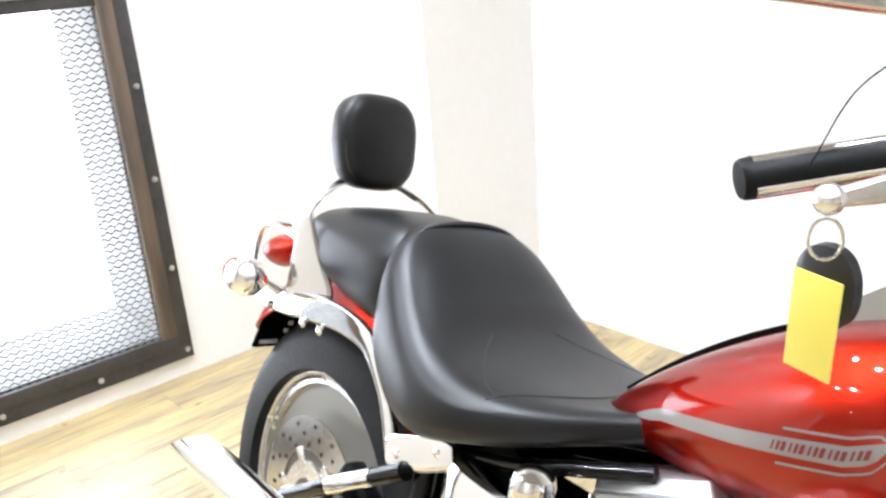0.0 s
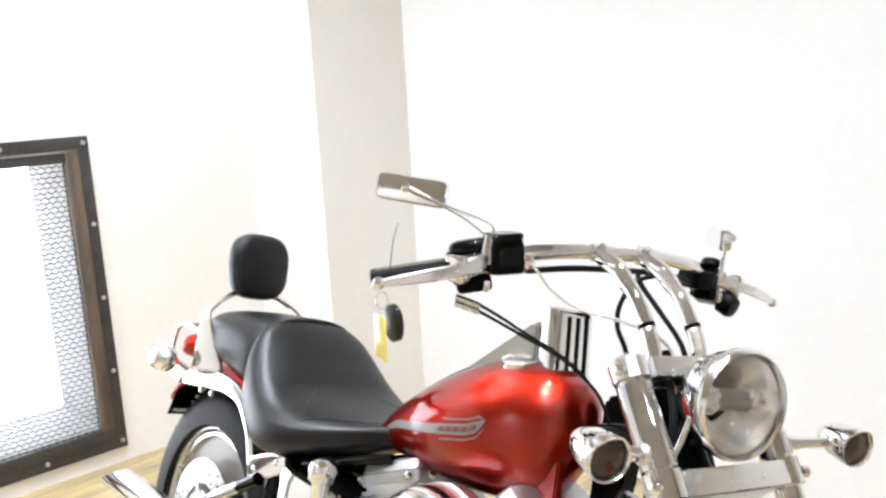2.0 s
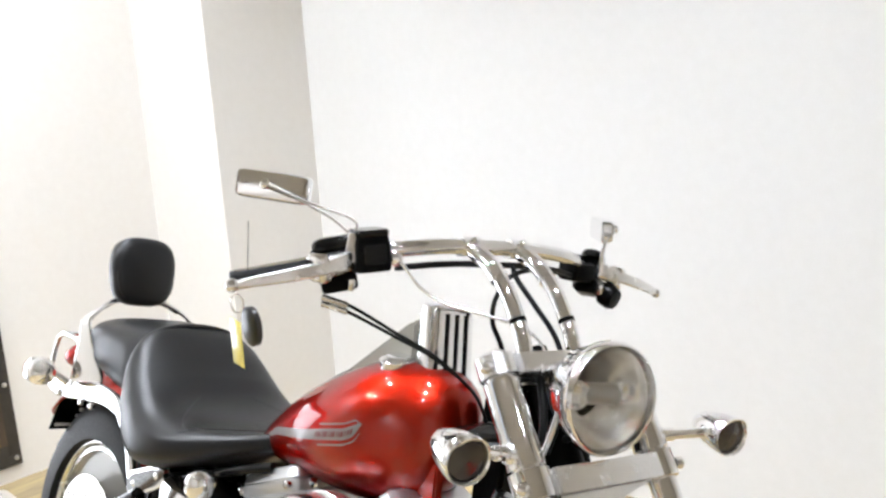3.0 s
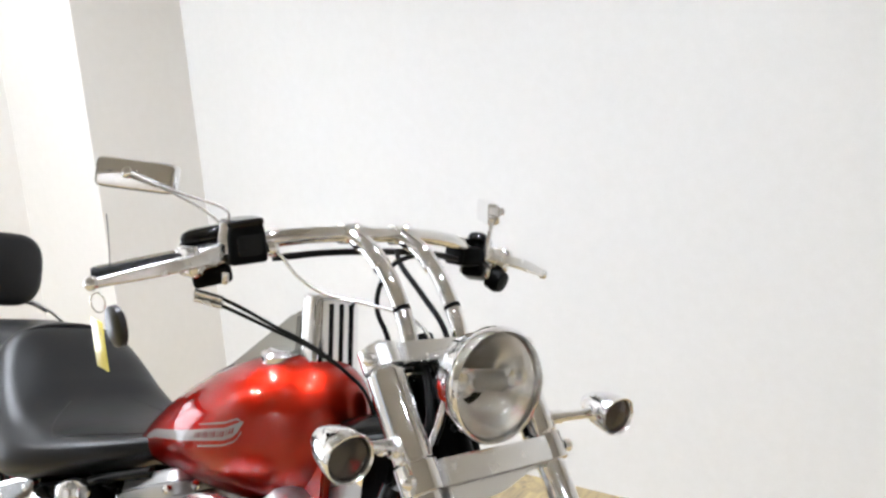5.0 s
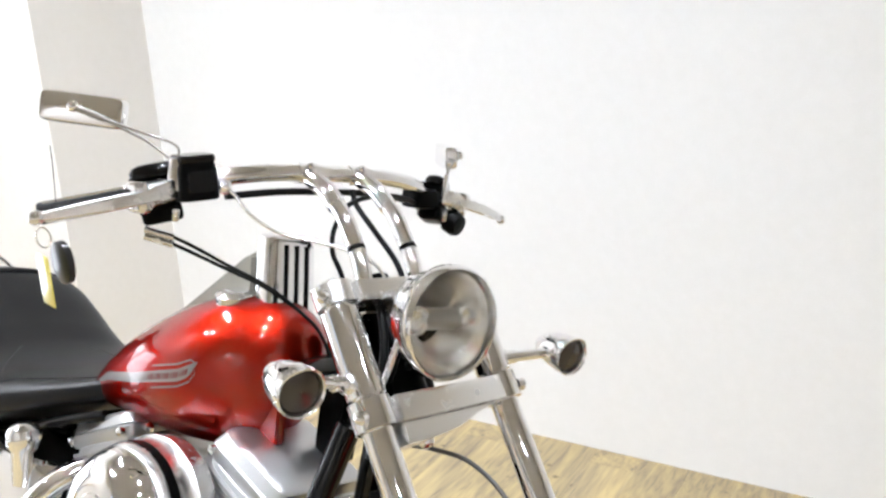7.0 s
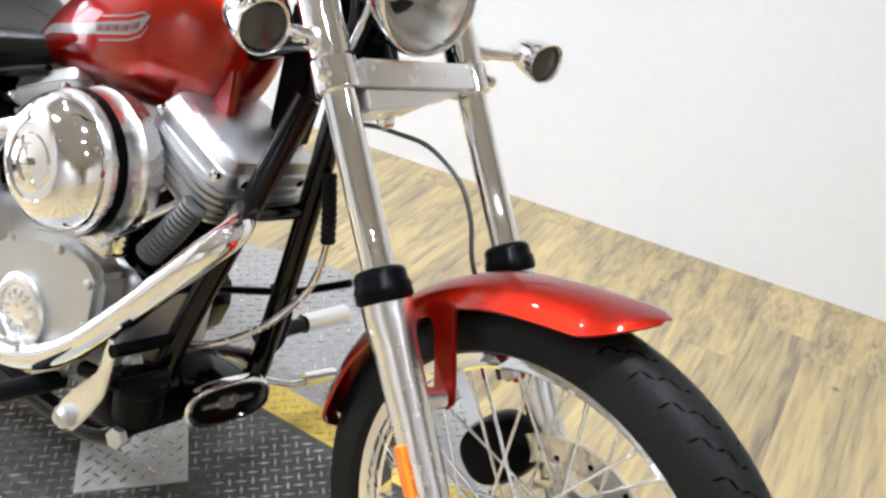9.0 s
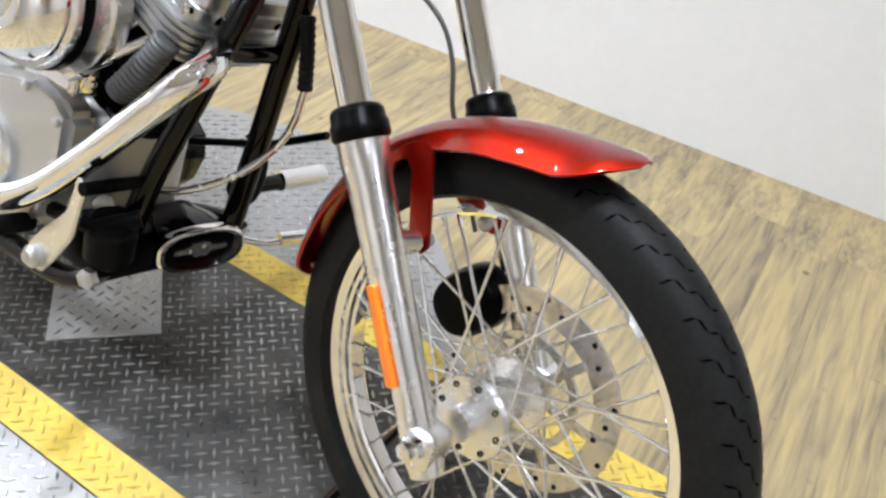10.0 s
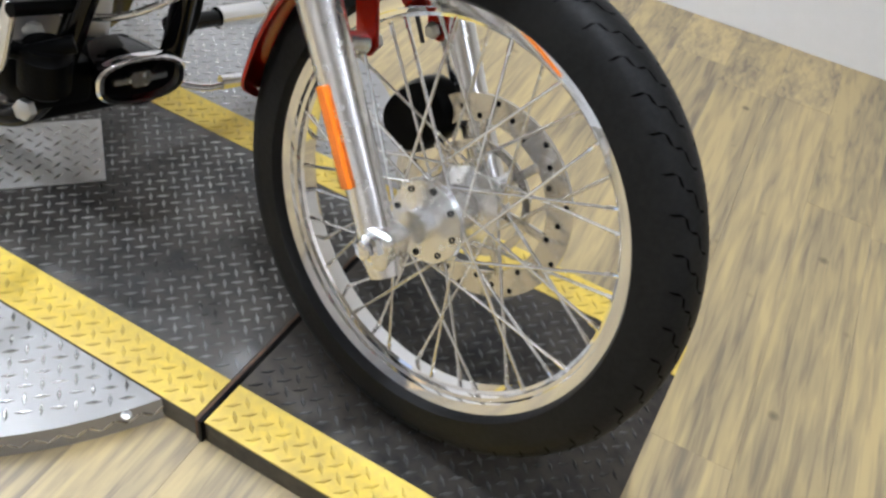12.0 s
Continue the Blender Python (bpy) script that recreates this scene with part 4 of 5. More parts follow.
fp("brake_hose", pipe([(-0.640, -0.190, 1.134), (-0.629, -0.179, 1.124), (-0.608, -0.160, 1.095), (-0.579, -0.131, 1.074), (-0.546, -0.093, 1.066), (-0.511, -0.053, 1.055), (-0.488, -0.029, 1.038), (-0.475, -0.019, 1.010), (-0.47, 0.0, 0.93)], 0.0025, 10), SATIN, "braided brake hose")
fp("hose_banjo", moved(turned([(-0.010, 0.008), (-0.006, 0.011), (0.006, 0.011), (0.010, 0.008)], 16), aim((-0.640, -0.190, 1.134), (0.4, 1, -0.4))), CHROME)
fp("wiring_loom", pipe([(-0.665, -0.17, 1.118), (-0.650, -0.08, 1.128), (-0.648, 0.03, 1.13), (-0.655, 0.12, 1.128), (-0.672, 0.19, 1.118)], 0.0055, 10), GRIP, "black handlebar wiring")
fp("clutch_cable", pipe([(-0.665, 0.22, 1.112), (-0.63, 0.12, 1.128), (-0.618, 0.03, 1.118), (-0.617, -0.004, 1.080), (-0.612, -0.010, 1.040), (-0.592, -0.002, 1.000), (-0.57, 0.02, 0.90)], 0.0042, 10), GRIP, "black clutch cable")
fp("wiring_loom", pipe([(-0.630, 0.035, 1.135), (-0.616, 0.035, 1.112), (-0.577, 0.043, 1.075), (-0.530, 0.053, 1.028), (-0.50, 0.055, 0.97)], 0.0045, 10), GRIP, "black cable loom along the riser")
for k in range(4):
    fp("wiring_loom", pipe([(-0.425 - 0.012 * k, -0.075 + 0.035 * k, 0.885), (-0.415 - 0.01 * (k % 2), -0.07 + 0.03 * k, 0.92), (-0.43, -0.06 + 0.035 * k, 0.96), (-0.455, -0.05 + 0.03 * k, 0.995)], 0.006 + 0.0015 * (k % 2), 10), GRIP, "black wires behind the headlight")
fp("headlight_cable", pipe([(-0.40, -0.05, 0.995), (-0.385, -0.075, 0.955), (-0.395, -0.082, 0.905), (-0.42, -0.07, 0.87)], 0.0045, 10), SATIN, "grey braided cable")

# fuel tank: a teardrop with a round front
MID = 0.016  # middle line of the tank


def swell(u, um, p, q, r):
    """Rises to one at um and falls off to the end."""
    if u < um:
        return max(0.0, 1 - (1 - u / um) ** p) ** (1 / p)
    return max(0.0, 1 - ((u - um) / (1 - um)) ** q) ** r


def tank_row(u):
    """Place, half width, middle, top and bottom of the tank, from front (0) to rear (1)."""
    zc = 0.8647 - 0.1007 * u - 0.0801 * u * u
    return (-0.6454 - 0.5274 * u, 0.1305 * swell(u, 0.369, 2.10, 1.529, 0.568), zc,
            zc + 0.1160 * swell(u, 0.354, 2.21, 1.630, 0.732), zc - 0.1436 * swell(u, 0.202, 2.214, 1.629, 1.171))


def tank_section(u, sides=64):
    x, w, zc, top, bot = tank_row(u)
    pts = []
    for k in range(sides):
        a = 2 * math.pi * k / sides
        c, d = math.cos(a), math.sin(a)
        n, h = (2.130, top - zc) if d > 0 else (2.342, zc - bot)
        pts.append((x, MID + w * math.copysign(abs(c) ** (2 / n), c), zc + h * math.copysign(abs(d) ** (2 / n), d)))
    return pts


TANK_STEPS = [min(0.9996, max(0.0004, (1 - math.cos(math.pi * k / 56)) / 2)) for k in range(57)]
tank = bp("fuel_tank", loft([tank_section(u) for u in TANK_STEPS]), RED, "candy red teardrop fuel tank", angle=80)
bp("dash_strip", strap([(tank_row(u)[0], MID, tank_row(u)[3] + 0.002) for u in (0.52, 0.62, 0.72, 0.82, 0.92)], [0.026, 0.026, 0.024, 0.020, 0.016], 0.004, (0, 0, 1)), BLACKSATIN, "black dash strip along the tank", tank)


def tank_side(x, z, lift=0.0):
    """The point of the right side of the tank at x and height z."""
    x, w, zc, top, bot = tank_row(min(0.999, max(0.001, (-0.6454 - x) / 0.5274)))
    n, h = (2.130, top - zc) if z > zc else (2.342, zc - bot)
    q = max(0.0, 1 - min(1, abs(z - zc) / h) ** n) ** (1 / n)
    return Vector((x, MID - w * q - lift, z))


def decal(name, outline_fn, cnt, mat, label, lift):
    top = [outline_fn(k / cnt)[0] for k in range(cnt + 1)]
    low = [outline_fn(k / cnt)[1] for k in range(cnt + 1)]
    rings = []
    for (xa, za), (xb, zb) in zip(top, low):
        rings.append([tank_side(xa + (xb - xa) * j / 4, za + (zb - za) * j / 4, lift) for j in range(5)])
    bm = loft(rings, False, False)
    return bp(name, bm, mat, label, tank)


def stripe_z(x):
    return float(np.interp(-x, (0.763, 0.800, 0.850, 0.912, 0.964, 1.015, 1.063), (0.831, 0.812, 0.799, 0.783, 0.772, 0.761, 0.740)))


def stripe(t):
    x = -0.764 - 0.295 * t
    zc = stripe_z(x)
    h = 0.0210 * (1 - 0.35 * t) * min(1.0, (1.02 - t) / 0.12) ** 0.6
    slant = 0.010 * max(0.0, 1 - t / 0.06)
    return (x, zc + h * 0.5), (x - slant, zc - h * 0.5)


decal("tank_stripe", stripe, 40, DECAL, "silver stripe decal with lettering", 0.0008)


def panel_edge(sign):
    def edge(t):
        x = -0.766 - 0.096 * t
        z = stripe_z(x) + sign * 0.0180 * min(1.0, ((t + 0.02) / 0.14) ** 0.6)
        return (x, z + 0.0013), (x, z - 0.0013)
    return edge


decal("tank_pinstripe", panel_edge(1), 18, DECAL, "thin silver outline", 0.0008)
decal("tank_pinstripe", panel_edge(-1), 18, DECAL, "thin silver outline", 0.0008)
for k in range(15):
    def bar_at(t, k=k):
        x = -0.780 - 0.0062 * k - (0.0042 - 0.001 * (k % 3)) * t
        return (x, stripe_z(x) + 0.0050), (x - 0.0012, stripe_z(x) - 0.0050)
    decal("lettering_bar", bar_at, 2, DECALRED, "", 0.0014)

cap = bp("filler_cap", moved(turned([(-0.030, 0.030), (-0.002, 0.032), (0.003, 0.032), (0.006, 0.029), (0.007, 0.024), (0.009, 0.022), (0.010, 0.016), (0.010, 0.001)], 40), aim((-0.783, -0.032, 0.942), (0.02, -0.26, 1.0))), CHROME, "chrome fuel filler cap", tank)
bp("tank_lug", slab([(-0.655, -0.03, 0.80), (-0.650, -0.03, 0.735), (-0.66, -0.03, 0.708), (-0.69, -0.03, 0.708), (-0.71, -0.03, 0.74), (-0.72, -0.03, 0.79)], 0.02, (0, 1, 0), 0.003), RED, "red tank mounting lug", tank)
bp("lug_bolt", moved(turned([(0, 0.014), (0.016, 0.014), (0.02, 0.008), (0.02, 0.001)], 14), aim((-0.672, -0.032, 0.722), (0, -1, 0))), CHROME, "", tank)
# instrument console on the tank
con = bp("console", slab([(-0.930, -0.020, 0.895), (-0.785, -0.020, 1.012), (-0.765, -0.020, 1.018), (-0.750, -0.020, 0.90)], 0.080, (0, 1, 0), 0.008), DASH, "grey instrument console on the tank")
shell = []
for z, f in ((0.80, 1.02), (0.90, 1.0), (1.030, 0.96), (1.043, 0.92), (1.048, 0.80)):
    shell.append([(-0.728 - (z - 0.90) * 0.16 + u * f, 0.033 + v * f, z) for u, v in oval(0.024, 0.054, 4.5, 36)])
bp("neck_cover", loft(shell), CHROME, "tall chrome neck cover", con)
for k in range(3):
    bp("cover_groove", tube([(-0.6905, 0.010 + 0.024 * k, 0.82), (-0.7262, 0.011 + 0.0235 * k, 1.036)], 0.0038, 10), BLACKGLOSS, "", con)

# seat
def spline_rows(rows, steps=5):
    """Rows of numbers, smoothly filled in between."""
    p = [np.array(r, float) for r in rows]
    p = [2 * p[0] - p[1]] + p + [2 * p[-1] - p[-2]]
    out = []
    for i in range(1, len(p) - 2):
        for k in range(steps):
            t = k / steps
            a, b, c, d = p[i - 1], p[i], p[i + 1], p[i + 2]
            out.append(tuple(0.5 * (2 * b + (c - a) * t + (2 * a - 5 * b + 4 * c - d) * t * t + (3 * b - a - 3 * c + d) * t ** 3)))
    return out + [tuple(p[-2])]


SEAT = [(-0.997, 0.028, 0.767, 0.73), (-1.043, 0.072, 0.753, 0.705), (-1.104, 0.13, 0.739, 0.681), (-1.175, 0.181, 0.731, 0.651), (-1.246, 0.206, 0.733, 0.624), (-1.317, 0.209, 0.753, 0.601), (-1.378, 0.198, 0.793, 0.599), (-1.43, 0.184, 0.839, 0.615), (-1.471, 0.17, 0.869, 0.641), (-1.502, 0.145, 0.881, 0.668), (-1.52, 0.115, 0.877, 0.701)]


def seat_section(x, w, top, bot, sides=44, nt=2.6, dish=0.0):
    pts = []
    zc = bot + (top - bot) * 0.485
    for s in range(sides):
        a = 2 * math.pi * s / sides
        c, d = math.cos(a), math.sin(a)
        n = nt if d > 0 else 3.84
        y = w * math.copysign(abs(c) ** (2 / n), c)
        z = zc + ((top - zc) if d > 0 else (zc - bot)) * math.copysign(abs(d) ** (2 / n), d)
        if d > 0:
            z -= dish * max(0, 1 - (y / w / 0.8) ** 2) if w > 0 else 0
        pts.append((x, y, z))
    return pts


rows = []
for x, w, top, bot in spline_rows(SEAT, 4):
    rows.append(seat_section(x, w, top, bot, dish=0.012 if x > -1.35 else 0.006))
seat = bp("seat", loft(rows), VINYL, "black vinyl rider seat with a deep scoop")
SEAT_ROWS = spline_rows(SEAT, 4)


def seat_top(x, y):
    """Height of the seat's upper face."""
    k = next((i for i in range(1, len(SEAT_ROWS)) if SEAT_ROWS[i][0] <= x), len(SEAT_ROWS) - 1)
    t = (x - SEAT_ROWS[k - 1][0]) / (SEAT_ROWS[k][0] - SEAT_ROWS[k - 1][0])
    w, top, bot = (SEAT_ROWS[k - 1][c] + (SEAT_ROWS[k][c] - SEAT_ROWS[k - 1][c]) * t for c in (1, 2, 3))
    zc = bot + (top - bot) * 0.485
    z = zc + (top - zc) * max(0.0, 1 - min(1.0, abs(y) / w) ** 2.6) ** (1 / 2.6)
    return z - (0.012 if x > -1.35 else 0.006) * max(0, 1 - (y / w / 0.8) ** 2)


line = [(-1.150 - 0.055 * u * u, 0.176 * u) for u in (-1 + k / 14 for k in range(29))]
bp("seam", tube([(x, y, seat_top(x, y) + 0.0004) for x, y in line], 0.0014, 6), PIPING, "stitched seam", seat)
for sy in (-1, 1):
    bp("seam", tube([(x, y, seat_top(x, y) + 0.0002) for x, y in ((-1.20 - 0.13 * t, sy * (0.164 - 0.03 * t - 0.07 * t * t)) for t in (k / 9 for k in range(10)))], 0.0008, 6), PIPING, "", seat)
PILL = [(-1.465, 0.100, 0.840, 0.70), (-1.51, 0.138, 0.864, 0.69), (-1.60, 0.142, 0.868, 0.70), (-1.68, 0.138, 0.860, 0.715), (-1.75, 0.128, 0.848, 0.73), (-1.79, 0.112, 0.835, 0.75), (-1.81, 0.085, 0.815, 0.77)]
bp("pillion_pad", loft([seat_section(x, w, t, b, nt=3.0) for x, w, t, b in spline_rows(PILL, 4)]), VINYL, "black vinyl passenger seat pad")
bp("pillion_piping", pipe([(-1.478, -0.150, 0.72), (-1.485, -0.140, 0.80), (-1.492, -0.095, 0.860), (-1.495, 0, 0.877), (-1.492, 0.095, 0.860), (-1.485, 0.140, 0.80), (-1.478, 0.150, 0.72)], 0.004, 8), PIPING, "black piping between the seats")

# black plate added to fill the dark gap between the tank and the fork
bp("dark_gap_plate", slab([(-0.648, 0.045, 0.915), (-0.612, 0.045, 0.930), (-0.592, 0.045, 0.89), (-0.580, 0.045, 0.80), (-0.590, 0.045, 0.70), (-0.640, 0.045, 0.70)], 0.050, (0, 1, 0), 0.007), BLACKCAST, "added black plate filling the dark gap beside the steering head")

# passenger backrest
pad = []
for x, f in ((-0.030, 0.70), (-0.026, 0.90), (-0.014, 0.985), (0.004, 1.0), (0.016, 0.985), (0.026, 0.92), (0.032, 0.78)):
    pad.append([(x, u * f * (1 - 0.04 * (v < 0)), v * f) for u, v in oval(0.083, 0.087, 3.0, 40)])
BR = Matrix.Translation((-1.785, -0.012, 0.962)) @ Matrix.Rotation(radians(-12), 4, "Y")
back = bp("backrest_pad", moved(loft(pad), BR), VINYL, "black vinyl passenger backrest pad")
bp("piping", moved(tube([(0.0335, u * 0.90, v * 0.90) for u, v in oval(0.083, 0.087, 3.0, 40)] + [(0.0335, 0.0747, 0)], 0.0022, 6), BR @ Matrix.Translation((-0.010, 0, 0))), PIPING, "", back)
sissy = bp("sissy_bar", tube(curve([(-1.775, -0.100, 0.868), (-1.788, -0.060, 0.886), (-1.790, 0.0, 0.888), (-1.788, 0.060, 0.886), (-1.775, 0.100, 0.868)], 5), 0.007, 14), CHROME, "chrome sissy bar")
for sy in (-1, 1):
    bp("side_plate", strap([(-1.722, sy * 0.133, 0.672), (-1.724, sy * 0.135, 0.700), (-1.738, sy * 0.138, 0.745), (-1.750, sy * 0.141, 0.790), (-1.760, sy * 0.142, 0.832), (-1.768, sy * 0.120, 0.856), (-1.780, sy * 0.090, 0.875), (-1.787, sy * 0.062, 0.887)], [0.060, 0.055, 0.038, 0.023, 0.014, 0.011, 0.010, 0.009], 0.004, (0.25, sy, 0.2)), CHROME, "", sissy)
# luggage rack
rack = bp("luggage_rack", pipe([(-1.74, -0.112, 0.760), (-1.86, -0.115, 0.772), (-1.935, -0.113, 0.772), (-1.957, -0.09, 0.768), (-1.957, 0.09, 0.768), (-1.935, 0.113, 0.772), (-1.86, 0.115, 0.772), (-1.74, 0.112, 0.760)], 0.006, 12), CHROME, "chrome tube luggage rack")
for y in (-0.055, 0.0, 0.055):
    bp("rack_rail", tube([(-1.957, y, 0.768), (-1.80, y, 0.762)], 0.005, 10), CHROME, "", rack)
for sy in (-1, 1):
    bp("rack_leg", pipe([(-1.925, sy * 0.113, 0.773), (-1.958, sy * 0.115, 0.760), (-1.969, sy * 0.116, 0.735), (-1.960, sy * 0.122, 0.69), (-1.935, sy * 0.128, 0.652)], 0.006, 12), CHROME, "", rack)

# rear wheel and fender
RC, RR = Vector((-1.669, 0, 0.326)), 0.345
RM = Matrix.Translation(RC)
rear = bp("rear_wheel", moved(ring(0.222, [(-0.078, 0.009), (-0.074, 0.012), (-0.068, 0.008), (-0.062, -0.006), (-0.045, -0.014), (0.045, -0.014), (0.062, -0.006), (0.068, 0.008), (0.074, 0.012), (0.078, 0.009), (0.066, -0.016), (0.045, -0.024), (-0.045, -0.024), (-0.066, -0.016)], 72), RM), SATIN, "silver painted cast rear wheel")
bp("rim_lip", moved(turned([(-0.068, 0.238), (-0.081, 0.236), (-0.084, 0.229), (-0.082, 0.222), (-0.070, 0.217), (-0.068, 0.206), (-0.060, 0.205)], 72, False), RM @ YX), SATIN, "polished stepped rim edge", rear)
for y, r0, r1 in ((-0.072, 0.214, 0.206), (-0.052, 0.203, 0.195)):
    bp("rim_step", moved(turned([(y - 0.004, r0), (y - 0.004, r1), (y + 0.010, r1 - 0.003), (y + 0.012, r0 - 0.002)], 72, False), RM @ YX), SATIN, "", rear)
for k in range(9):
    a = 2 * math.pi * (k + 0.35) / 9
    bp("wheel_opening", moved(turned([(-0.004, 0.018), (-0.0045, 0.0155), (0.004, 0.0145), (0.005, 0.001)], 20), RM @ Matrix.Translation((0.165 * math.cos(a), -0.002, 0.165 * math.sin(a))) @ Matrix.Rotation(radians(-90), 4, "Z") @ Matrix.Rotation(radians(180), 4, "Y")), WHEELPAINT, "", rear)
bp("tyre", moved(tyre(RR, 0.098, 0.112, 0.62), RM), RUBBER, "wide black rear tyre", rear)
bp("wheel_disc", moved(turned([(-0.064, 0.216), (-0.062, 0.203), (-0.054, 0.199), (-0.030, 0.197), (-0.006, 0.190), (0.0, 0.176), (0.0, 0.10), (-0.03, 0.06), (-0.06, 0.045), (-0.07, 0.02), (0.07, 0.02), (0.06, 0.045), (0.03, 0.06), (0.024, 0.14), (0.030, 0.18), (0.066, 0.216)], 64), RM @ YX), WHEELPAINT, "solid silver wheel disc", rear)
bp("brake_disc", moved(ring(0.120, [(-0.0025, -0.030), (-0.0025, 0.030), (0.0025, 0.030), (0.0025, -0.030)], 64), RM @ Matrix.Translation((0, -0.100, 0))), STEELDISC, "drilled steel rear brake disc", rear)
bp("disc_carrier", moved(ring(0.060, [(-0.004, -0.020), (-0.004, 0.012), (0.004, 0.012), (0.004, -0.020)], 48), RM @ Matrix.Translation((0, -0.102, 0))), SATIN, "", rear)
for k in range(6):
    a = 2 * math.pi * k / 6
    bp("disc_arm", moved(box(0.030, 0.005, 0.022, 0.002), RM @ Matrix.Translation((0.080 * math.cos(a), -0.102, 0.080 * math.sin(a))) @ Matrix.Rotation(-a, 4, "Y")), SATIN, "", rear)
for k in range(42):
    a = 2 * math.pi * k / 42
    r = 0.100 + 0.018 * (k % 3)
    o = new("disc_hole", dh)
    o.parent, o.matrix_basis = rear, RM @ Matrix.Translation((r * math.cos(a), -0.100, r * math.sin(a)))
tagged(bp("tread", moved(tread_grooves(RR, 0.098, 0.112, 0.062), RM), GROOVE, "dark tread grooves", rear), kind="stuff")
bp("rear_fender", moved(fender(0.432, 138, 43, 0.124, 0.080, taper=0.10, cnt=44), RM), RED, "glossy candy red rear fender")
for sy in (-1, 1):
    strut = bp("fender_strut", strap([(-1.928, sy * 0.140, 0.668), (-1.905, sy * 0.140, 0.660), (-1.858, sy * 0.140, 0.653), (-1.79, sy * 0.140, 0.660), (-1.673, sy * 0.140, 0.680), (-1.592, sy * 0.140, 0.686), (-1.525, sy * 0.140, 0.678), (-1.487, sy * 0.140, 0.652), (-1.455, sy * 0.140, 0.620), (-1.430, sy * 0.140, 0.585), (-1.412, sy * 0.140, 0.548)], [0.008, 0.018, 0.020, 0.022, 0.023, 0.021, 0.018, 0.014, 0.012, 0.014, 0.014], 0.007, (0, sy, 0)), CHROME, "chrome fender strut cover")
    bp("strut_panel", strap([(-1.412, sy * 0.146, 0.545), (-1.395, sy * 0.146, 0.550), (-1.33, sy * 0.146, 0.576), (-1.285, sy * 0.146, 0.594), (-1.268, sy * 0.146, 0.600)], [0.018, 0.026, 0.026, 0.021, 0.014], 0.006, (0, sy, 0)), CHROME, "flat chrome frame panel", strut)
    for x, z in ((-1.645, 0.652), (-1.70, 0.648), (-1.83, 0.642), (-1.30, 0.592), (-1.385, 0.552)):
        bp("strut_bolt", moved(turned([(0, 0.009), (0.006, 0.009), (0.009, 0.005), (0.009, 0.001)], 12), aim((x, sy * 0.145, z), (0, sy, 0))), CHROME, "", strut)
    c = Vector((-1.830, sy * 0.205, 0.695))
    sig = bp("turn_signal", moved(turned([(-0.034, 0.010), (-0.030, 0.024), (-0.010, 0.033), (0.014, 0.034), (0.034, 0.028), (0.046, 0.016), (0.050, 0.003)], 28), aim(c, (1, 0.05, 0.02))), CHROME, "chrome rear turn signal")
    bp("lens", moved(turned([(-0.036, 0.024), (-0.040, 0.016), (-0.042, 0.001)], 20), aim(c, (1, 0.05, 0.02))), REDLENS, "", sig)
    bp("stalk", tube([c - Vector((0, sy * 0.028, 0.002)), (-1.80, sy * 0.132, 0.665)], [0.007, 0.010], 14), CHROME, "", sig)
bp("tail_lamp", moved(turned([(-0.055, 0.010), (-0.050, 0.024), (-0.030, 0.038), (0.0, 0.044), (0.020, 0.040), (0.034, 0.026), (0.040, 0.002)], 28), aim((-2.06, 0.0, 0.690), (-1, 0, -0.25)) @ Matrix.Diagonal((1, 1.1, 0.8, 1))), RED, "red tail lamp housing")
# licence plate bracket
pb = bp("plate_bracket", slab([(-1.905, -0.105, 0.625), (-1.935, -0.112, 0.520), (-1.945, 0.075, 0.520), (-1.915, 0.075, 0.625)], 0.006, (-1, 0, 0.25), 0.001), BLACKSATIN, "black number plate bracket with slots")
for y, z, w in ((-0.082, 0.534, 0.040), (-0.03, 0.60, 0.010), (-0.045, 0.575, 0.010), (-0.05, 0.558, 0.010)):
    bp("slot", moved(box(0.003, w, 0.008), Matrix.Translation((-1.905 - (0.625 - z) * 0.29 + 0.002, y, z))), WALL, "", pb)

# frame
bp("frame", join(pipe([(-0.505, -0.035, 0.800), (-0.530, -0.06, 0.66), (-0.590, -0.085, 0.42), (-0.625, -0.10, 0.26), (-0.70, -0.115, 0.185), (-0.90, -0.12, 0.175), (-1.25, -0.12, 0.18), (-1.33, -0.12, 0.25), (-1.36, -0.11, 0.45), (-1.37, -0.10, 0.60)], 0.019, 16),
                      pipe([(-0.505, 0.035, 0.800), (-0.530, 0.06, 0.66), (-0.565, 0.085, 0.42), (-0.60, 0.10, 0.26), (-0.70, 0.115, 0.185), (-0.90, 0.12, 0.175), (-1.25, 0.12, 0.18), (-1.33, 0.12, 0.25), (-1.36, 0.11, 0.45), (-1.37, 0.10, 0.60)], 0.019, 16),
                      pipe([(-0.47, 0, 0.88), (-0.60, 0, 0.86), (-0.90, 0, 0.72), (-1.20, 0, 0.62), (-1.40, 0, 0.60)], 0.022, 14),
                      tube([(-0.545, -0.09, 0.615), (-0.545, 0.09, 0.615)], 0.014, 12)), BLACKGLOSS, "black enamelled steel frame tubes")
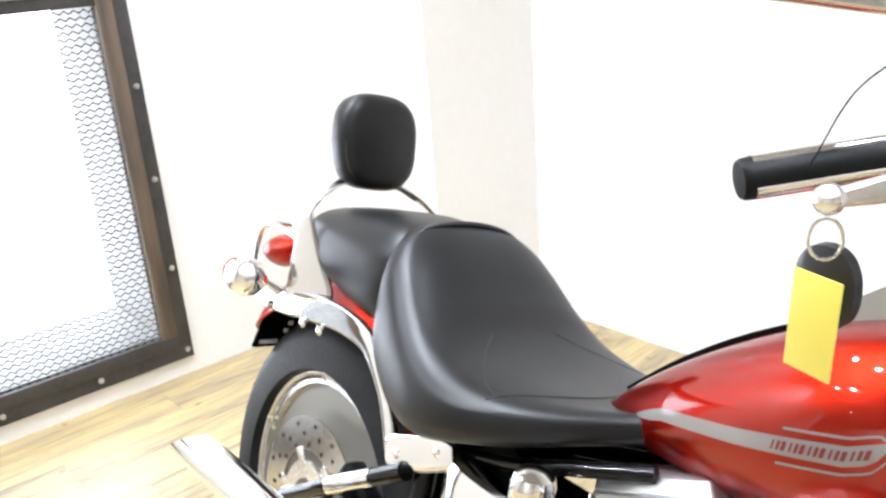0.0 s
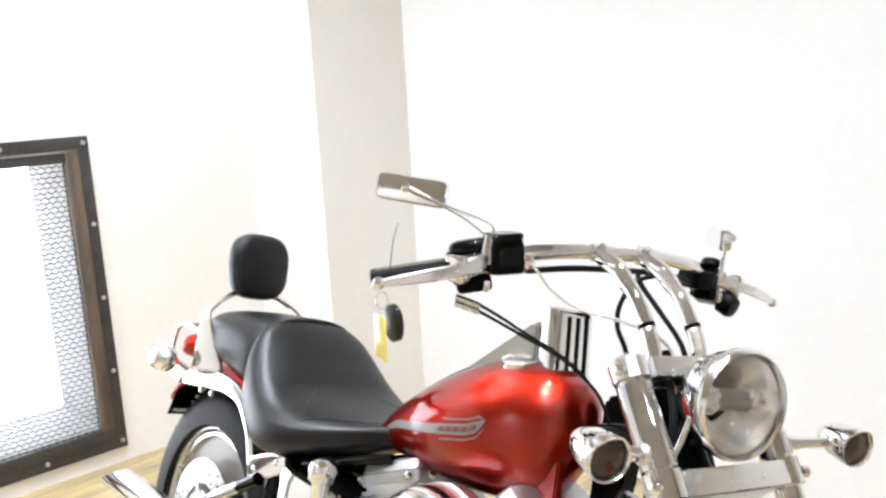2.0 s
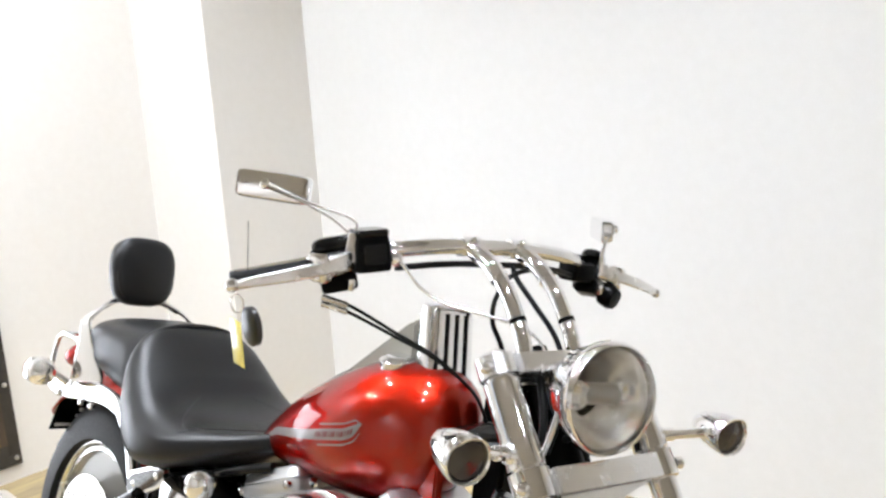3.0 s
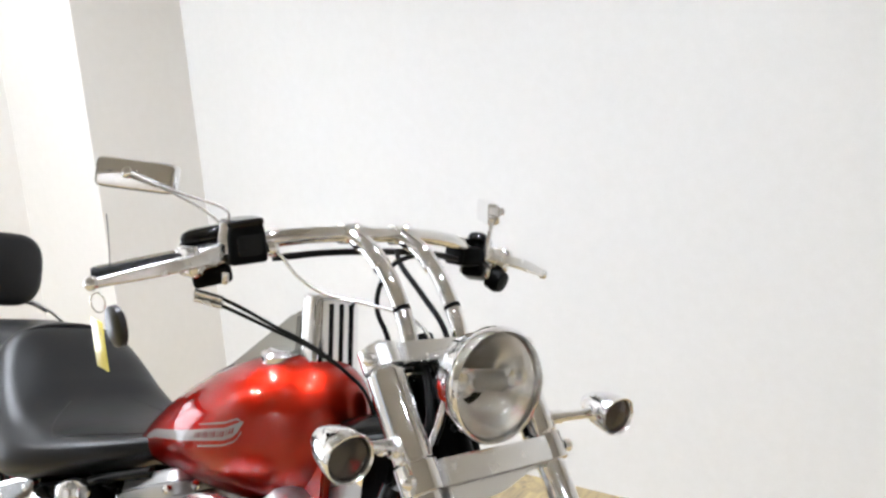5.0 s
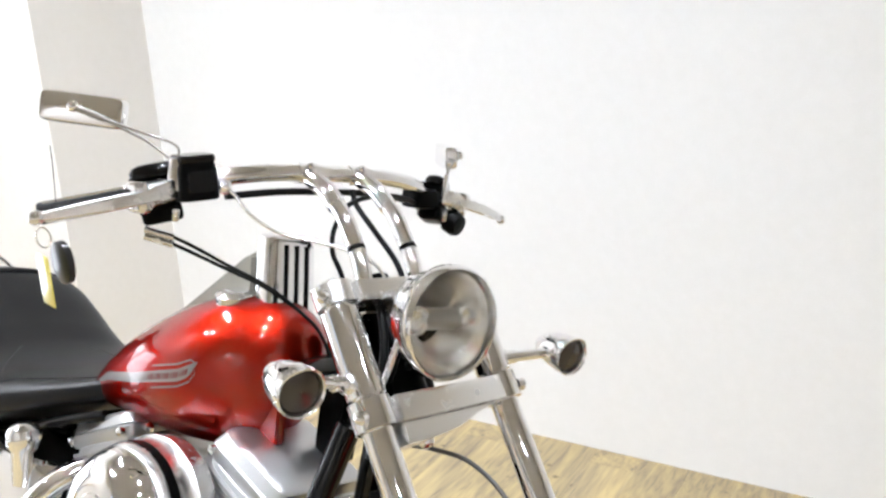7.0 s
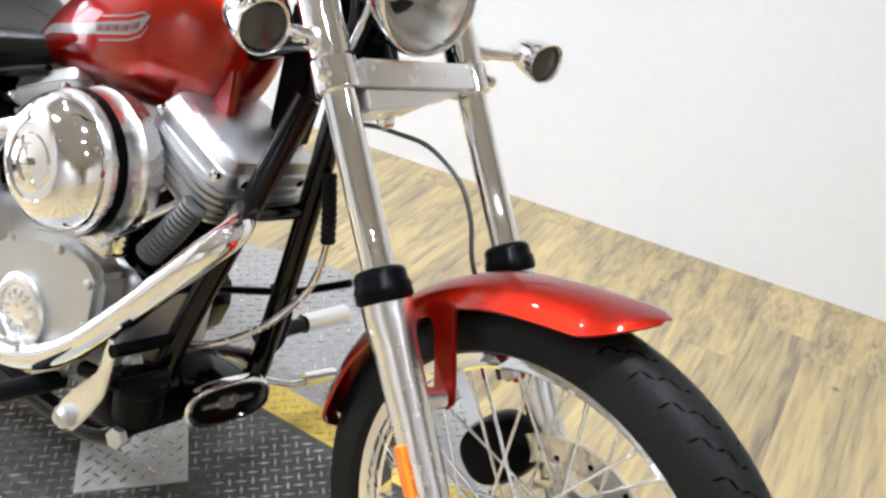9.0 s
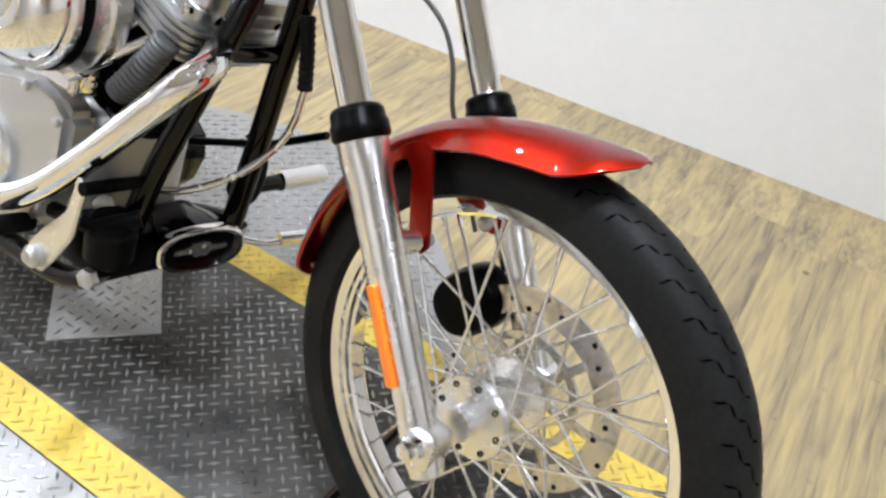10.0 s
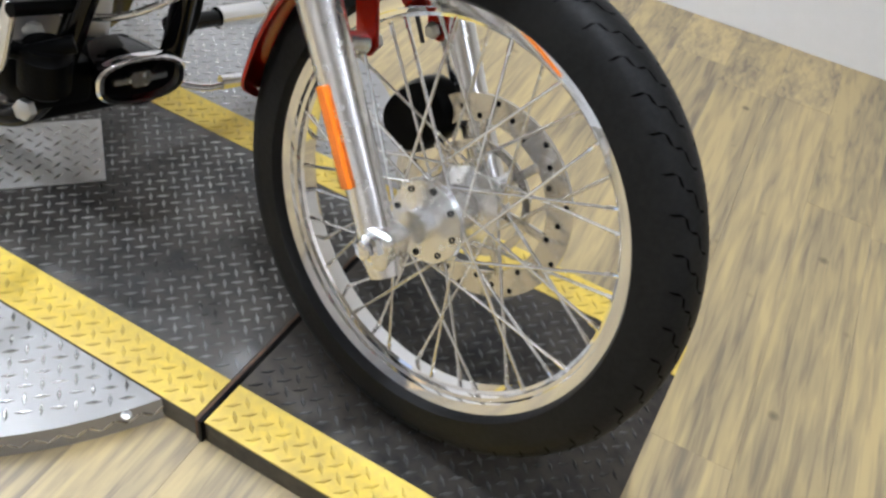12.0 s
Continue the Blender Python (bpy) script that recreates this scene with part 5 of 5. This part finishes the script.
for sy in (-1, 1):
    bp("seat_rail", pipe([(-1.00, sy * 0.09, 0.695), (-1.10, sy * 0.12, 0.660), (-1.18, sy * 0.125, 0.627), (-1.30, sy * 0.12, 0.590)], 0.010, 12), BLACKGLOSS, "black frame rail under the seat")
    arm = bp("swingarm", tube([(-1.680, sy * 0.150, 0.335), (-1.533, sy * 0.158, 0.429), (-1.36, sy * 0.150, 0.537)], [0.013, 0.014, 0.015], 16), BLACKGLOSS, "black swingarm tube")
    bp("chrome_sleeve", tube([(-1.525, sy * 0.158, 0.434), (-1.425, sy * 0.153, 0.497)], 0.0150, 18), CHROME, "", arm)
    bp("axle_cover", moved(turned([(0, 0.030), (0.018, 0.030), (0.03, 0.022), (0.034, 0.008), (0.034, 0.001)], 24), aim((-1.669, sy * 0.128, 0.326), (0, sy, 0))), CHROME, "chrome rear axle cover")
rc = bp("rear_caliper", moved(box(0.10, 0.05, 0.13, 0.02, 3), Matrix.Translation((-1.535, -0.105, 0.385)) @ Matrix.Rotation(radians(30), 4, "Y")), BLACKCAST, "black rear brake caliper")
bp("caliper_bolt", moved(turned([(0, 0.010), (0.01, 0.010), (0.012, 0.004)], 6), aim((-1.53, -0.13, 0.40), (0, -1, 0))), BOLT, "", rc)
bp("oil_tank", loft([[(-1.168 + dx + u * f, -0.092 + v * g, z) for u, v in oval(0.128, 0.075, 3.4, 48)] for z, dx, f, g in ((0.335, 0.0, 0.80, 0.8), (0.345, 0.0, 0.92, 0.94), (0.39, 0.0, 1.0, 1.0), (0.50, -0.002, 1.0, 1.0), (0.575, -0.004, 0.99, 0.98), (0.594, -0.005, 0.94, 0.92), (0.600, -0.006, 0.86, 0.84))]), CHROME, "chrome wraparound oil tank", angle=30)
bp("oil_filler", moved(turned([(-0.07, 0.016), (-0.01, 0.020), (0.0, 0.027), (0.022, 0.028), (0.034, 0.024), (0.040, 0.012), (0.041, 0.001)], 24), aim((-1.105, -0.168, 0.624), (0.05, -0.12, 1))), CHROME, "chrome oil filler plug")
bp("inner_fender", moved(fender(0.365, 55, -20, 0.10, 0.02, cnt=20), RM), BLACKSATIN, "black inner fender")

# engine
bp("crankcase", moved(box(0.36, 0.20, 0.25, 0.05, 4), Matrix.Translation((-0.88, 0.0, 0.335))), CAST, "cast aluminium crankcase")
bp("gearbox", moved(box(0.28, 0.24, 0.24, 0.05, 4), Matrix.Translation((-1.18, 0.02, 0.33))), CAST, "cast aluminium gearbox")
# cam cover on the right
cc = [(-0.70, 0.455), (-0.735, 0.478), (-0.80, 0.485), (-0.90, 0.46), (-0.985, 0.40), (-1.00, 0.30), (-0.95, 0.235), (-0.84, 0.225), (-0.745, 0.27), (-0.70, 0.36)]
cam_cover = bp("cam_cover", slab([(x, -0.105, z) for x, z in cc], 0.055, (0, -1, 0), 0.012), CAST, "silver cam cover")
bp("timer_cover", moved(turned([(0, 0.062), (0.010, 0.062), (0.015, 0.056), (0.015, 0.044), (0.012, 0.042), (0.014, 0.020), (0.014, 0.001)], 40), aim((-0.865, -0.158, 0.335), (0, -1, 0))), SATIN, "ribbed round timer cover", cam_cover)
for k in range(12):
    a = 2 * math.pi * k / 12
    bp("cover_rib", moved(box(0.012, 0.004, 0.006, 0.001), Matrix.Translation((-0.865 + 0.030 * math.cos(a), -0.173, 0.335 + 0.030 * math.sin(a))) @ Matrix.Rotation(-a, 4, "Y")), SATIN, "", cam_cover)
for x, z in ((-0.722, 0.44), (-0.735, 0.30), (-0.80, 0.465), (-0.92, 0.44), (-0.715, 0.375)):
    bp("cover_bolt", moved(turned([(0, 0.0075), (0.006, 0.0075), (0.008, 0.004), (0.008, 0.001)], 12), aim((x, -0.160, z), (0, -1, 0))), BOLT, "", cam_cover)
bp("tappet_block", moved(box(0.15, 0.05, 0.055, 0.012, 3), Matrix.Translation((-0.80, -0.118, 0.500))), CHROME, "chrome tappet block")


def cylinder(name, base, tilt, label):
    M = Matrix.Translation(base) @ Matrix.Rotation(radians(tilt), 4, "Y")
    cyl = bp(name, moved(tube([(0, 0, 0), (0, 0, 0.215)], 0.056, 32), M), BLACKSATIN, label)
    for k in range(12):
        z = 0.022 + 0.0155 * k
        bp("cooling_fin", moved(loft([[(u, v, z + dz) for u, v in oval(0.076, 0.078, 3.0, 28)] for dz in (0, 0.0045)]), M), BLACKCAST, "", cyl)
    head = bp("cylinder_head", moved(loft([[(u, v, z) for u, v in oval(w, h, 4.0, 32)] for z, w, h in ((0.205, 0.088, 0.098), (0.215, 0.094, 0.104), (0.262, 0.092, 0.100), (0.268, 0.086, 0.094))]), M), CAST, "cast cylinder head")
    for k in range(5):
        bp("head_fin", moved(loft([[(u, v, 0.200 + 0.012 * k + dz) for u, v in oval(0.098, 0.108, 4.5, 32)] for dz in (0, 0.0050)]), M), CAST, "", head)
    rock = bp("rocker_box", moved(loft([[(u, v, z) for u, v in oval(w, h, 10.0, 40)] for z, w, h in ((0.262, 0.084, 0.096), (0.266, 0.087, 0.099), (0.284, 0.087, 0.099), (0.287, 0.083, 0.095), (0.289, 0.085, 0.097), (0.306, 0.080, 0.090), (0.310, 0.072, 0.082))]), M), CAST, "silver rocker box")
    for sx in (-1, 1):
        bp("rocker_bolt", moved(turned([(0, 0.008), (0.008, 0.008), (0.010, 0.004)], 10), aim(M @ Vector((sx * 0.07, -0.098, 0.276)), (0, -1, 0))), CHROME, "", rock)
        bp("rocker_bolt", moved(turned([(0, 0.009), (0.006, 0.009), (0.009, 0.004)], 10), aim(M @ Vector((0.086, sx * 0.06, 0.276)), M.to_3x3() @ Vector((1, 0, 0)))), CHROME, "", rock)
    return M


MF = cylinder("front_cylinder", (-0.752, 0, 0.435), 23, "black front cylinder with bright fins")
MR = cylinder("rear_cylinder", (-0.897, 0, 0.403), -22, "black rear cylinder with bright fins")
for M, dx, bx in ((MF, 0.045, -0.735), (MF, 0.005, -0.775), (MR, -0.045, -0.885), (MR, -0.005, -0.845)):
    topp = M @ Vector((dx, -0.098, 0.20))
    low = Vector((bx, -0.135, 0.515))
    pr = bp("pushrod_tube", tube([low, low.lerp(topp, 0.45), low.lerp(topp, 0.46), topp], [0.0125, 0.0125, 0.0095, 0.0095], 16), CHROME, "chrome pushrod tube")
    bp("tube_collar", moved(turned([(-0.012, 0.0155), (0.012, 0.0155)], 16), aim(low, topp - low)), CHROME, "", pr)
# ribbed hose in front of the engine
hose = [(-0.600, -0.105, 0.610), (-0.625, -0.115, 0.560), (-0.660, -0.12, 0.510)]
prof = []
hp = curve(hose, 14)
bp("ribbed_hose", tube(hp, [0.019 + 0.0025 * (k % 2) for k in range(len(hp))], 20), HOSE, "grey ribbed hose")

# air cleaner
AC = Matrix.Translation((-0.772, -0.165, 0.614)) @ Matrix.Rotation(radians(-90), 4, "Z")
air = bp("air_cleaner", moved(turned([(-0.055, 0.090), (-0.050, 0.108), (-0.020, 0.112), (-0.012, 0.106), (0.004, 0.106), (0.030, 0.106), (0.040, 0.103), (0.046, 0.098)], 64), AC), SATIN, "round air cleaner body")
bp("band", moved(turned([(0.010, 0.1075), (0.026, 0.1075)], 64, False), AC), BLACKSATIN, "", air)
bp("cover", moved(turned([(0.036, 0.101), (0.044, 0.101), (0.056, 0.097), (0.068, 0.089), (0.078, 0.077), (0.085, 0.063), (0.0865, 0.054), (0.084, 0.052), (0.085, 0.042), (0.088, 0.040), (0.090, 0.028), (0.087, 0.025), (0.089, 0.014), (0.091, 0.001)], 64), AC), CHROME, "chrome stepped round cover", air)
bp("centre_bolt", moved(turned([(0.088, 0.010), (0.096, 0.010), (0.098, 0.006), (0.098, 0.001)], 6), AC), CHROME, "", air)

# exhaust
bp("front_pipe", pipe([(-0.535, -0.075, 0.620), (-0.500, -0.125, 0.608), (-0.505, -0.162, 0.580), (-0.560, -0.172, 0.510), (-0.640, -0.175, 0.418), (-0.730, -0.178, 0.330), (-0.820, -0.185, 0.280), (-0.95, -0.20, 0.262), (-1.10, -0.215, 0.258)], 0.0215, 22), CHROME, "chrome front exhaust pipe")
bp("rear_pipe", pipe([(-1.02, -0.09, 0.60), (-1.05, -0.15, 0.56), (-1.08, -0.19, 0.46), (-1.16, -0.215, 0.400), (-1.26, -0.225, 0.386)], 0.0215, 22), CHROME, "chrome rear exhaust pipe")


def muffler(a, b, label):
    a, b = Vector(a), Vector(b)
    d = b - a
    L = d.length
    M = aim(a, d)
    rings = []
    for x, r in ((0, 0.024), (0.03, 0.03), (0.08, 0.032), (0.12, 0.033), (L - 0.07, 0.033)):
        rings.append([(x, r * math.cos(t), r * math.sin(t)) for t in (2 * math.pi * s / 36 for s in range(36))])
    for r, back in ((0.033, 0.0), (0.030, 0.0), (0.030, -0.10)):
        rings.append([(L - 0.045 * math.sin(t) + back - 0.02, r * math.cos(t), r * math.sin(t)) for t in (2 * math.pi * s / 36 for s in range(36))])
    return bp("muffler", moved(loft(rings), M), CHROME, label)


muffler((-1.22, -0.222, 0.385), (-1.838, -0.272, 0.392), "upper chrome slash-cut muffler")
muffler((-1.06, -0.212, 0.258), (-1.66, -0.262, 0.245), "lower chrome slash-cut muffler")

# foot controls and things below the engine
ctl = bp("brake_pedal", slab([(-0.600, -0.185, 0.400), (-0.622, -0.185, 0.405), (-0.632, -0.185, 0.345), (-0.672, -0.185, 0.300), (-0.700, -0.185, 0.262), (-0.690, -0.185, 0.232), (-0.665, -0.185, 0.228), (-0.640, -0.185, 0.262), (-0.610, -0.185, 0.315)], 0.010, (0, -1, 0), 0.003), SATIN, "polished brake pedal arm")
bp("pedal_bolt", moved(turned([(0, 0.018), (0.008, 0.018), (0.012, 0.012), (0.016, 0.010), (0.018, 0.001)], 16), aim((-0.678, -0.195, 0.250), (0, -1, 0))), BOLT, "", ctl)
bp("pedal_shaft", tube([(-0.60, -0.20, 0.395), (-0.60, -0.10, 0.395)], 0.010, 12), BLACKSATIN, "", ctl)
peg = bp("footpeg", tube([(-0.775, -0.14, 0.250), (-0.76, -0.265, 0.262)], 0.016, 18), GRIP, "black rubber footpeg")
bp("peg_cap", moved(turned([(0, 0.0175), (0.010, 0.0175), (0.013, 0.012), (0.014, 0.001)], 18), aim((-0.76, -0.265, 0.262), (0.1, -1, 0.09))), CHROME, "", peg)
bp("brake_cylinder", moved(turned([(-0.04, 0.026), (-0.03, 0.036), (0.026, 0.037), (0.030, 0.032), (0.040, 0.030), (0.042, 0.001)], 28), aim((-0.600, -0.135, 0.305), (0.15, -0.2, 1))), BLACKCAST, "black round brake reservoir")
bp("drain_bolt", moved(turned([(0, 0.016), (0.012, 0.016), (0.016, 0.010), (0.018, 0.001)], 6), aim((-0.597, -0.160, 0.248), (0.2, -1, 0))), BOLT, "zinc bolt")
bp("control_bracket", moved(box(0.10, 0.11, 0.07, 0.012), Matrix.Translation((-0.645, -0.10, 0.275))), BLACKSATIN, "black foot control bracket")
bp("control_arm", tube([(-0.70, -0.16, 0.31), (-0.60, -0.165, 0.33), (-0.565, -0.12, 0.355)], 0.013, 12), BLACKSATIN, "black linkage rod")
# Black panel added in place of the deep shade before the crankcase.
bp("engine_shade_panel", moved(box(0.045, 0.22, 0.12, 0.02, 3), Matrix.Translation((-0.688, 0.0, 0.235))), BLACKSATIN, "added black panel standing for the shade before the crankcase")
bp("linkage_nut", moved(turned([(0, 0.013), (0.02, 0.013), (0.024, 0.007)], 6), aim((-0.64, -0.120, 0.345), (0.5, -1, 0.1))), BOLT)
# oval ended black canister between the frame tubes
OM = aim((-0.53, -0.022, 0.305), (1, -0.30, -0.10)) @ Matrix.Rotation(radians(11), 4, "X")
can = bp("oil_cooler", moved(loft([[(x, u * f, v * f) for u, v in oval(0.068, 0.036, 2.6, 36)] for x, f in ((-0.10, 0.55), (-0.06, 0.8), (-0.008, 0.92), (-0.002, 0.88))]), OM), BLACKGLOSS, "black oval-ended canister")
bp("chrome_rim", moved(loft([[(x, u * f, v * f) for u, v in oval(0.070, 0.038, 2.6, 36)] for x, f in ((-0.014, 0.95), (-0.010, 1.02), (0.004, 1.02), (0.007, 0.96), (0.006, 0.86), (-0.004, 0.84))], True, False), OM), CHROME, "chrome oval rim", can)
bp("winged_badge", moved(loft([[(x, y, z) for y, z in ((-0.042, 0.004), (-0.018, 0.005), (-0.012, 0.013), (0.012, 0.013), (0.018, 0.005), (0.042, 0.004), (0.042, -0.004), (0.016, -0.005), (0.010, -0.013), (-0.010, -0.013), (-0.016, -0.005), (-0.042, -0.004))] for x in (-0.003, 0.002)]), OM), SATIN, "", can)
# left side: peg, stand, cables
lp = bp("footpeg", tube([(-0.655, 0.16, 0.325), (-0.640, 0.283, 0.338)], 0.015, 16), BLACKGLOSS, "left footpeg with a chrome end")
bp("peg_cap", tube([(-0.642, 0.268, 0.337), (-0.629, 0.372, 0.348)], 0.019, 18), CHROME, "", lp)
sl = bp("shift_lever", pipe([(-0.80, 0.26, 0.175), (-0.74, 0.30, 0.165), (-0.68, 0.325, 0.175), (-0.645, 0.35, 0.197)], 0.007, 12), CHROME, "chrome gear shift lever")
bp("shift_peg", tube([(-0.655, 0.335, 0.195), (-0.630, 0.395, 0.206)], 0.014, 16), CHROME, "", sl)
js = bp("side_stand", pipe([(-0.90, 0.14, 0.185), (-0.89, 0.24, 0.17), (-0.885, 0.34, 0.15), (-0.88, 0.41, 0.128)], 0.013, 14), BLACKGLOSS, "black side stand, folded out")
bp("stand_foot", moved(box(0.08, 0.035, 0.012, 0.005), Matrix.Translation((-0.86, 0.418, 0.124)) @ Matrix.Rotation(radians(18), 4, "X")), BLACKGLOSS, "", js)
bp("shift_rod", tube([(-0.476, 0.14, 0.509), (-0.584, 0.14, 0.446), (-0.80, 0.14, 0.36)], 0.007, 10), BLACKSATIN, "black shift rod")
bp("primary_cover", moved(loft([[(x, y, z) for x, z in ((-0.76, 0.34), (-0.77, 0.38), (-0.80, 0.40), (-0.86, 0.41), (-1.25, 0.40), (-1.30, 0.33), (-1.25, 0.25), (-0.90, 0.22), (-0.82, 0.245), (-0.775, 0.29))] for y in (0.10, 0.19)]), Matrix.Identity(4)), BLACKGLOSS, "black primary chain cover", angle=30)
boot = [(-0.503, 0.050, 0.690), (-0.490, 0.055, 0.635), (-0.481, 0.060, 0.584)]
cb = curve(boot, 10)
bp("cable_boot", tube(cb, [0.0105 + 0.002 * (k % 2) for k in range(len(cb))], 14), GRIP, "black ribbed cable boot")
bp("clutch_cable", pipe([(-0.481, 0.060, 0.584), (-0.486, 0.062, 0.530), (-0.505, 0.060, 0.481), (-0.527, 0.020, 0.431), (-0.579, -0.030, 0.383), (-0.66, -0.06, 0.355)], 0.006, 10), SATIN, "grey armoured clutch cable")
bp("wiring_loom", pipe([(-0.60, 0.10, 0.46), (-0.57, 0.12, 0.43), (-0.57, 0.12, 0.36), (-0.60, 0.11, 0.32)], 0.006, 10), GRIP, "black wire")

# key tag hanging from the right lever
tag = tagged(new("key_tag"), "yellow card tag and black key fob hanging from the brake lever", "tag")
BW = bike.matrix_world @ FORK
hook = BW @ Vector((-0.661, -0.426, 1.078))
top = BW @ Vector((-0.662, -0.421, 1.049))
part("key_ring", tube([hook.lerp(top, 0.55) + Vector((0.008 * math.cos(a), 0.005 * math.cos(a), 0.013 * math.sin(a))) for a in (2 * math.pi * k / 20 for k in range(21))], 0.0011, 8), CHROME, tag)
fob = BW @ Vector((-0.676, -0.392, 1.028))
part("fob", moved(loft([[(x, u * f, v * f) for u, v in oval(0.021, 0.028, 2.3, 28)] for x, f in ((-0.007, 0.8), (-0.004, 1), (0.004, 1), (0.007, 0.8))]), Matrix.Translation(fob) @ Matrix.Rotation(radians(-94), 4, "Z")), FOB, tag, "black oval key fob")
part("card", moved(box(0.0012, 0.033, 0.066, 0.0004), Matrix.Translation(top + Vector((0.0, -0.006, -0.040))) @ Matrix.Rotation(radians(83), 4, "Z") @ Matrix.Rotation(radians(3), 4, "X")), TAGPAPER, tag, "yellow card tag")
whisk, wtop = BW @ Vector((-0.705, -0.392, 1.100)), BW @ Vector((-0.62, -0.435, 1.176))
part("zip_tie_tail", pipe([whisk, whisk.lerp(wtop, 0.5) + Vector((-0.008, 0.006, 0.008)), wtop], 0.0006, 6), GRIP, tag, "thin dark tie end")

# floor planks, laid across towards the north wall
FLM = Matrix.Rotation(radians(4.9), 4, "Z")
plank_me = mesh_of("plank", moved(box(0.1477, 1.2196, 0.006, 0.0004, 1), Matrix.Translation((0, 0, -0.003))), PLANK)
rnd = random.Random(5)
cols = 46
for c in range(cols):
    x = -3.25 + c * 0.148
    y = -3.3 - rnd.random() * 1.2
    while y < 1.78:
        lo, hi = y, min(y + 1.22, 1.78)
        y += 1.22
        if not (-3.3 < x < 1.9 and hi > -1.5) or hi - lo < 0.05:
            continue
        o = new("plank", plank_me)
        o.parent = floor
        o.matrix_basis = FLM @ Matrix.Translation((x, (lo + hi) / 2, -rnd.random() * 0.0006)) @ Matrix.Diagonal((1, (hi - lo) / 1.22, 1, 1))
rest = bmesh.new()
bmesh.ops.create_grid(rest, x_segments=1, y_segments=1, size=1)
tagged(part("far_planks", moved(rest, Matrix.Translation((0.9, -2.15, -0.0068)) @ Matrix.Diagonal((4.2, 4.0, 1, 1))), PLANK, floor), kind="stuff")
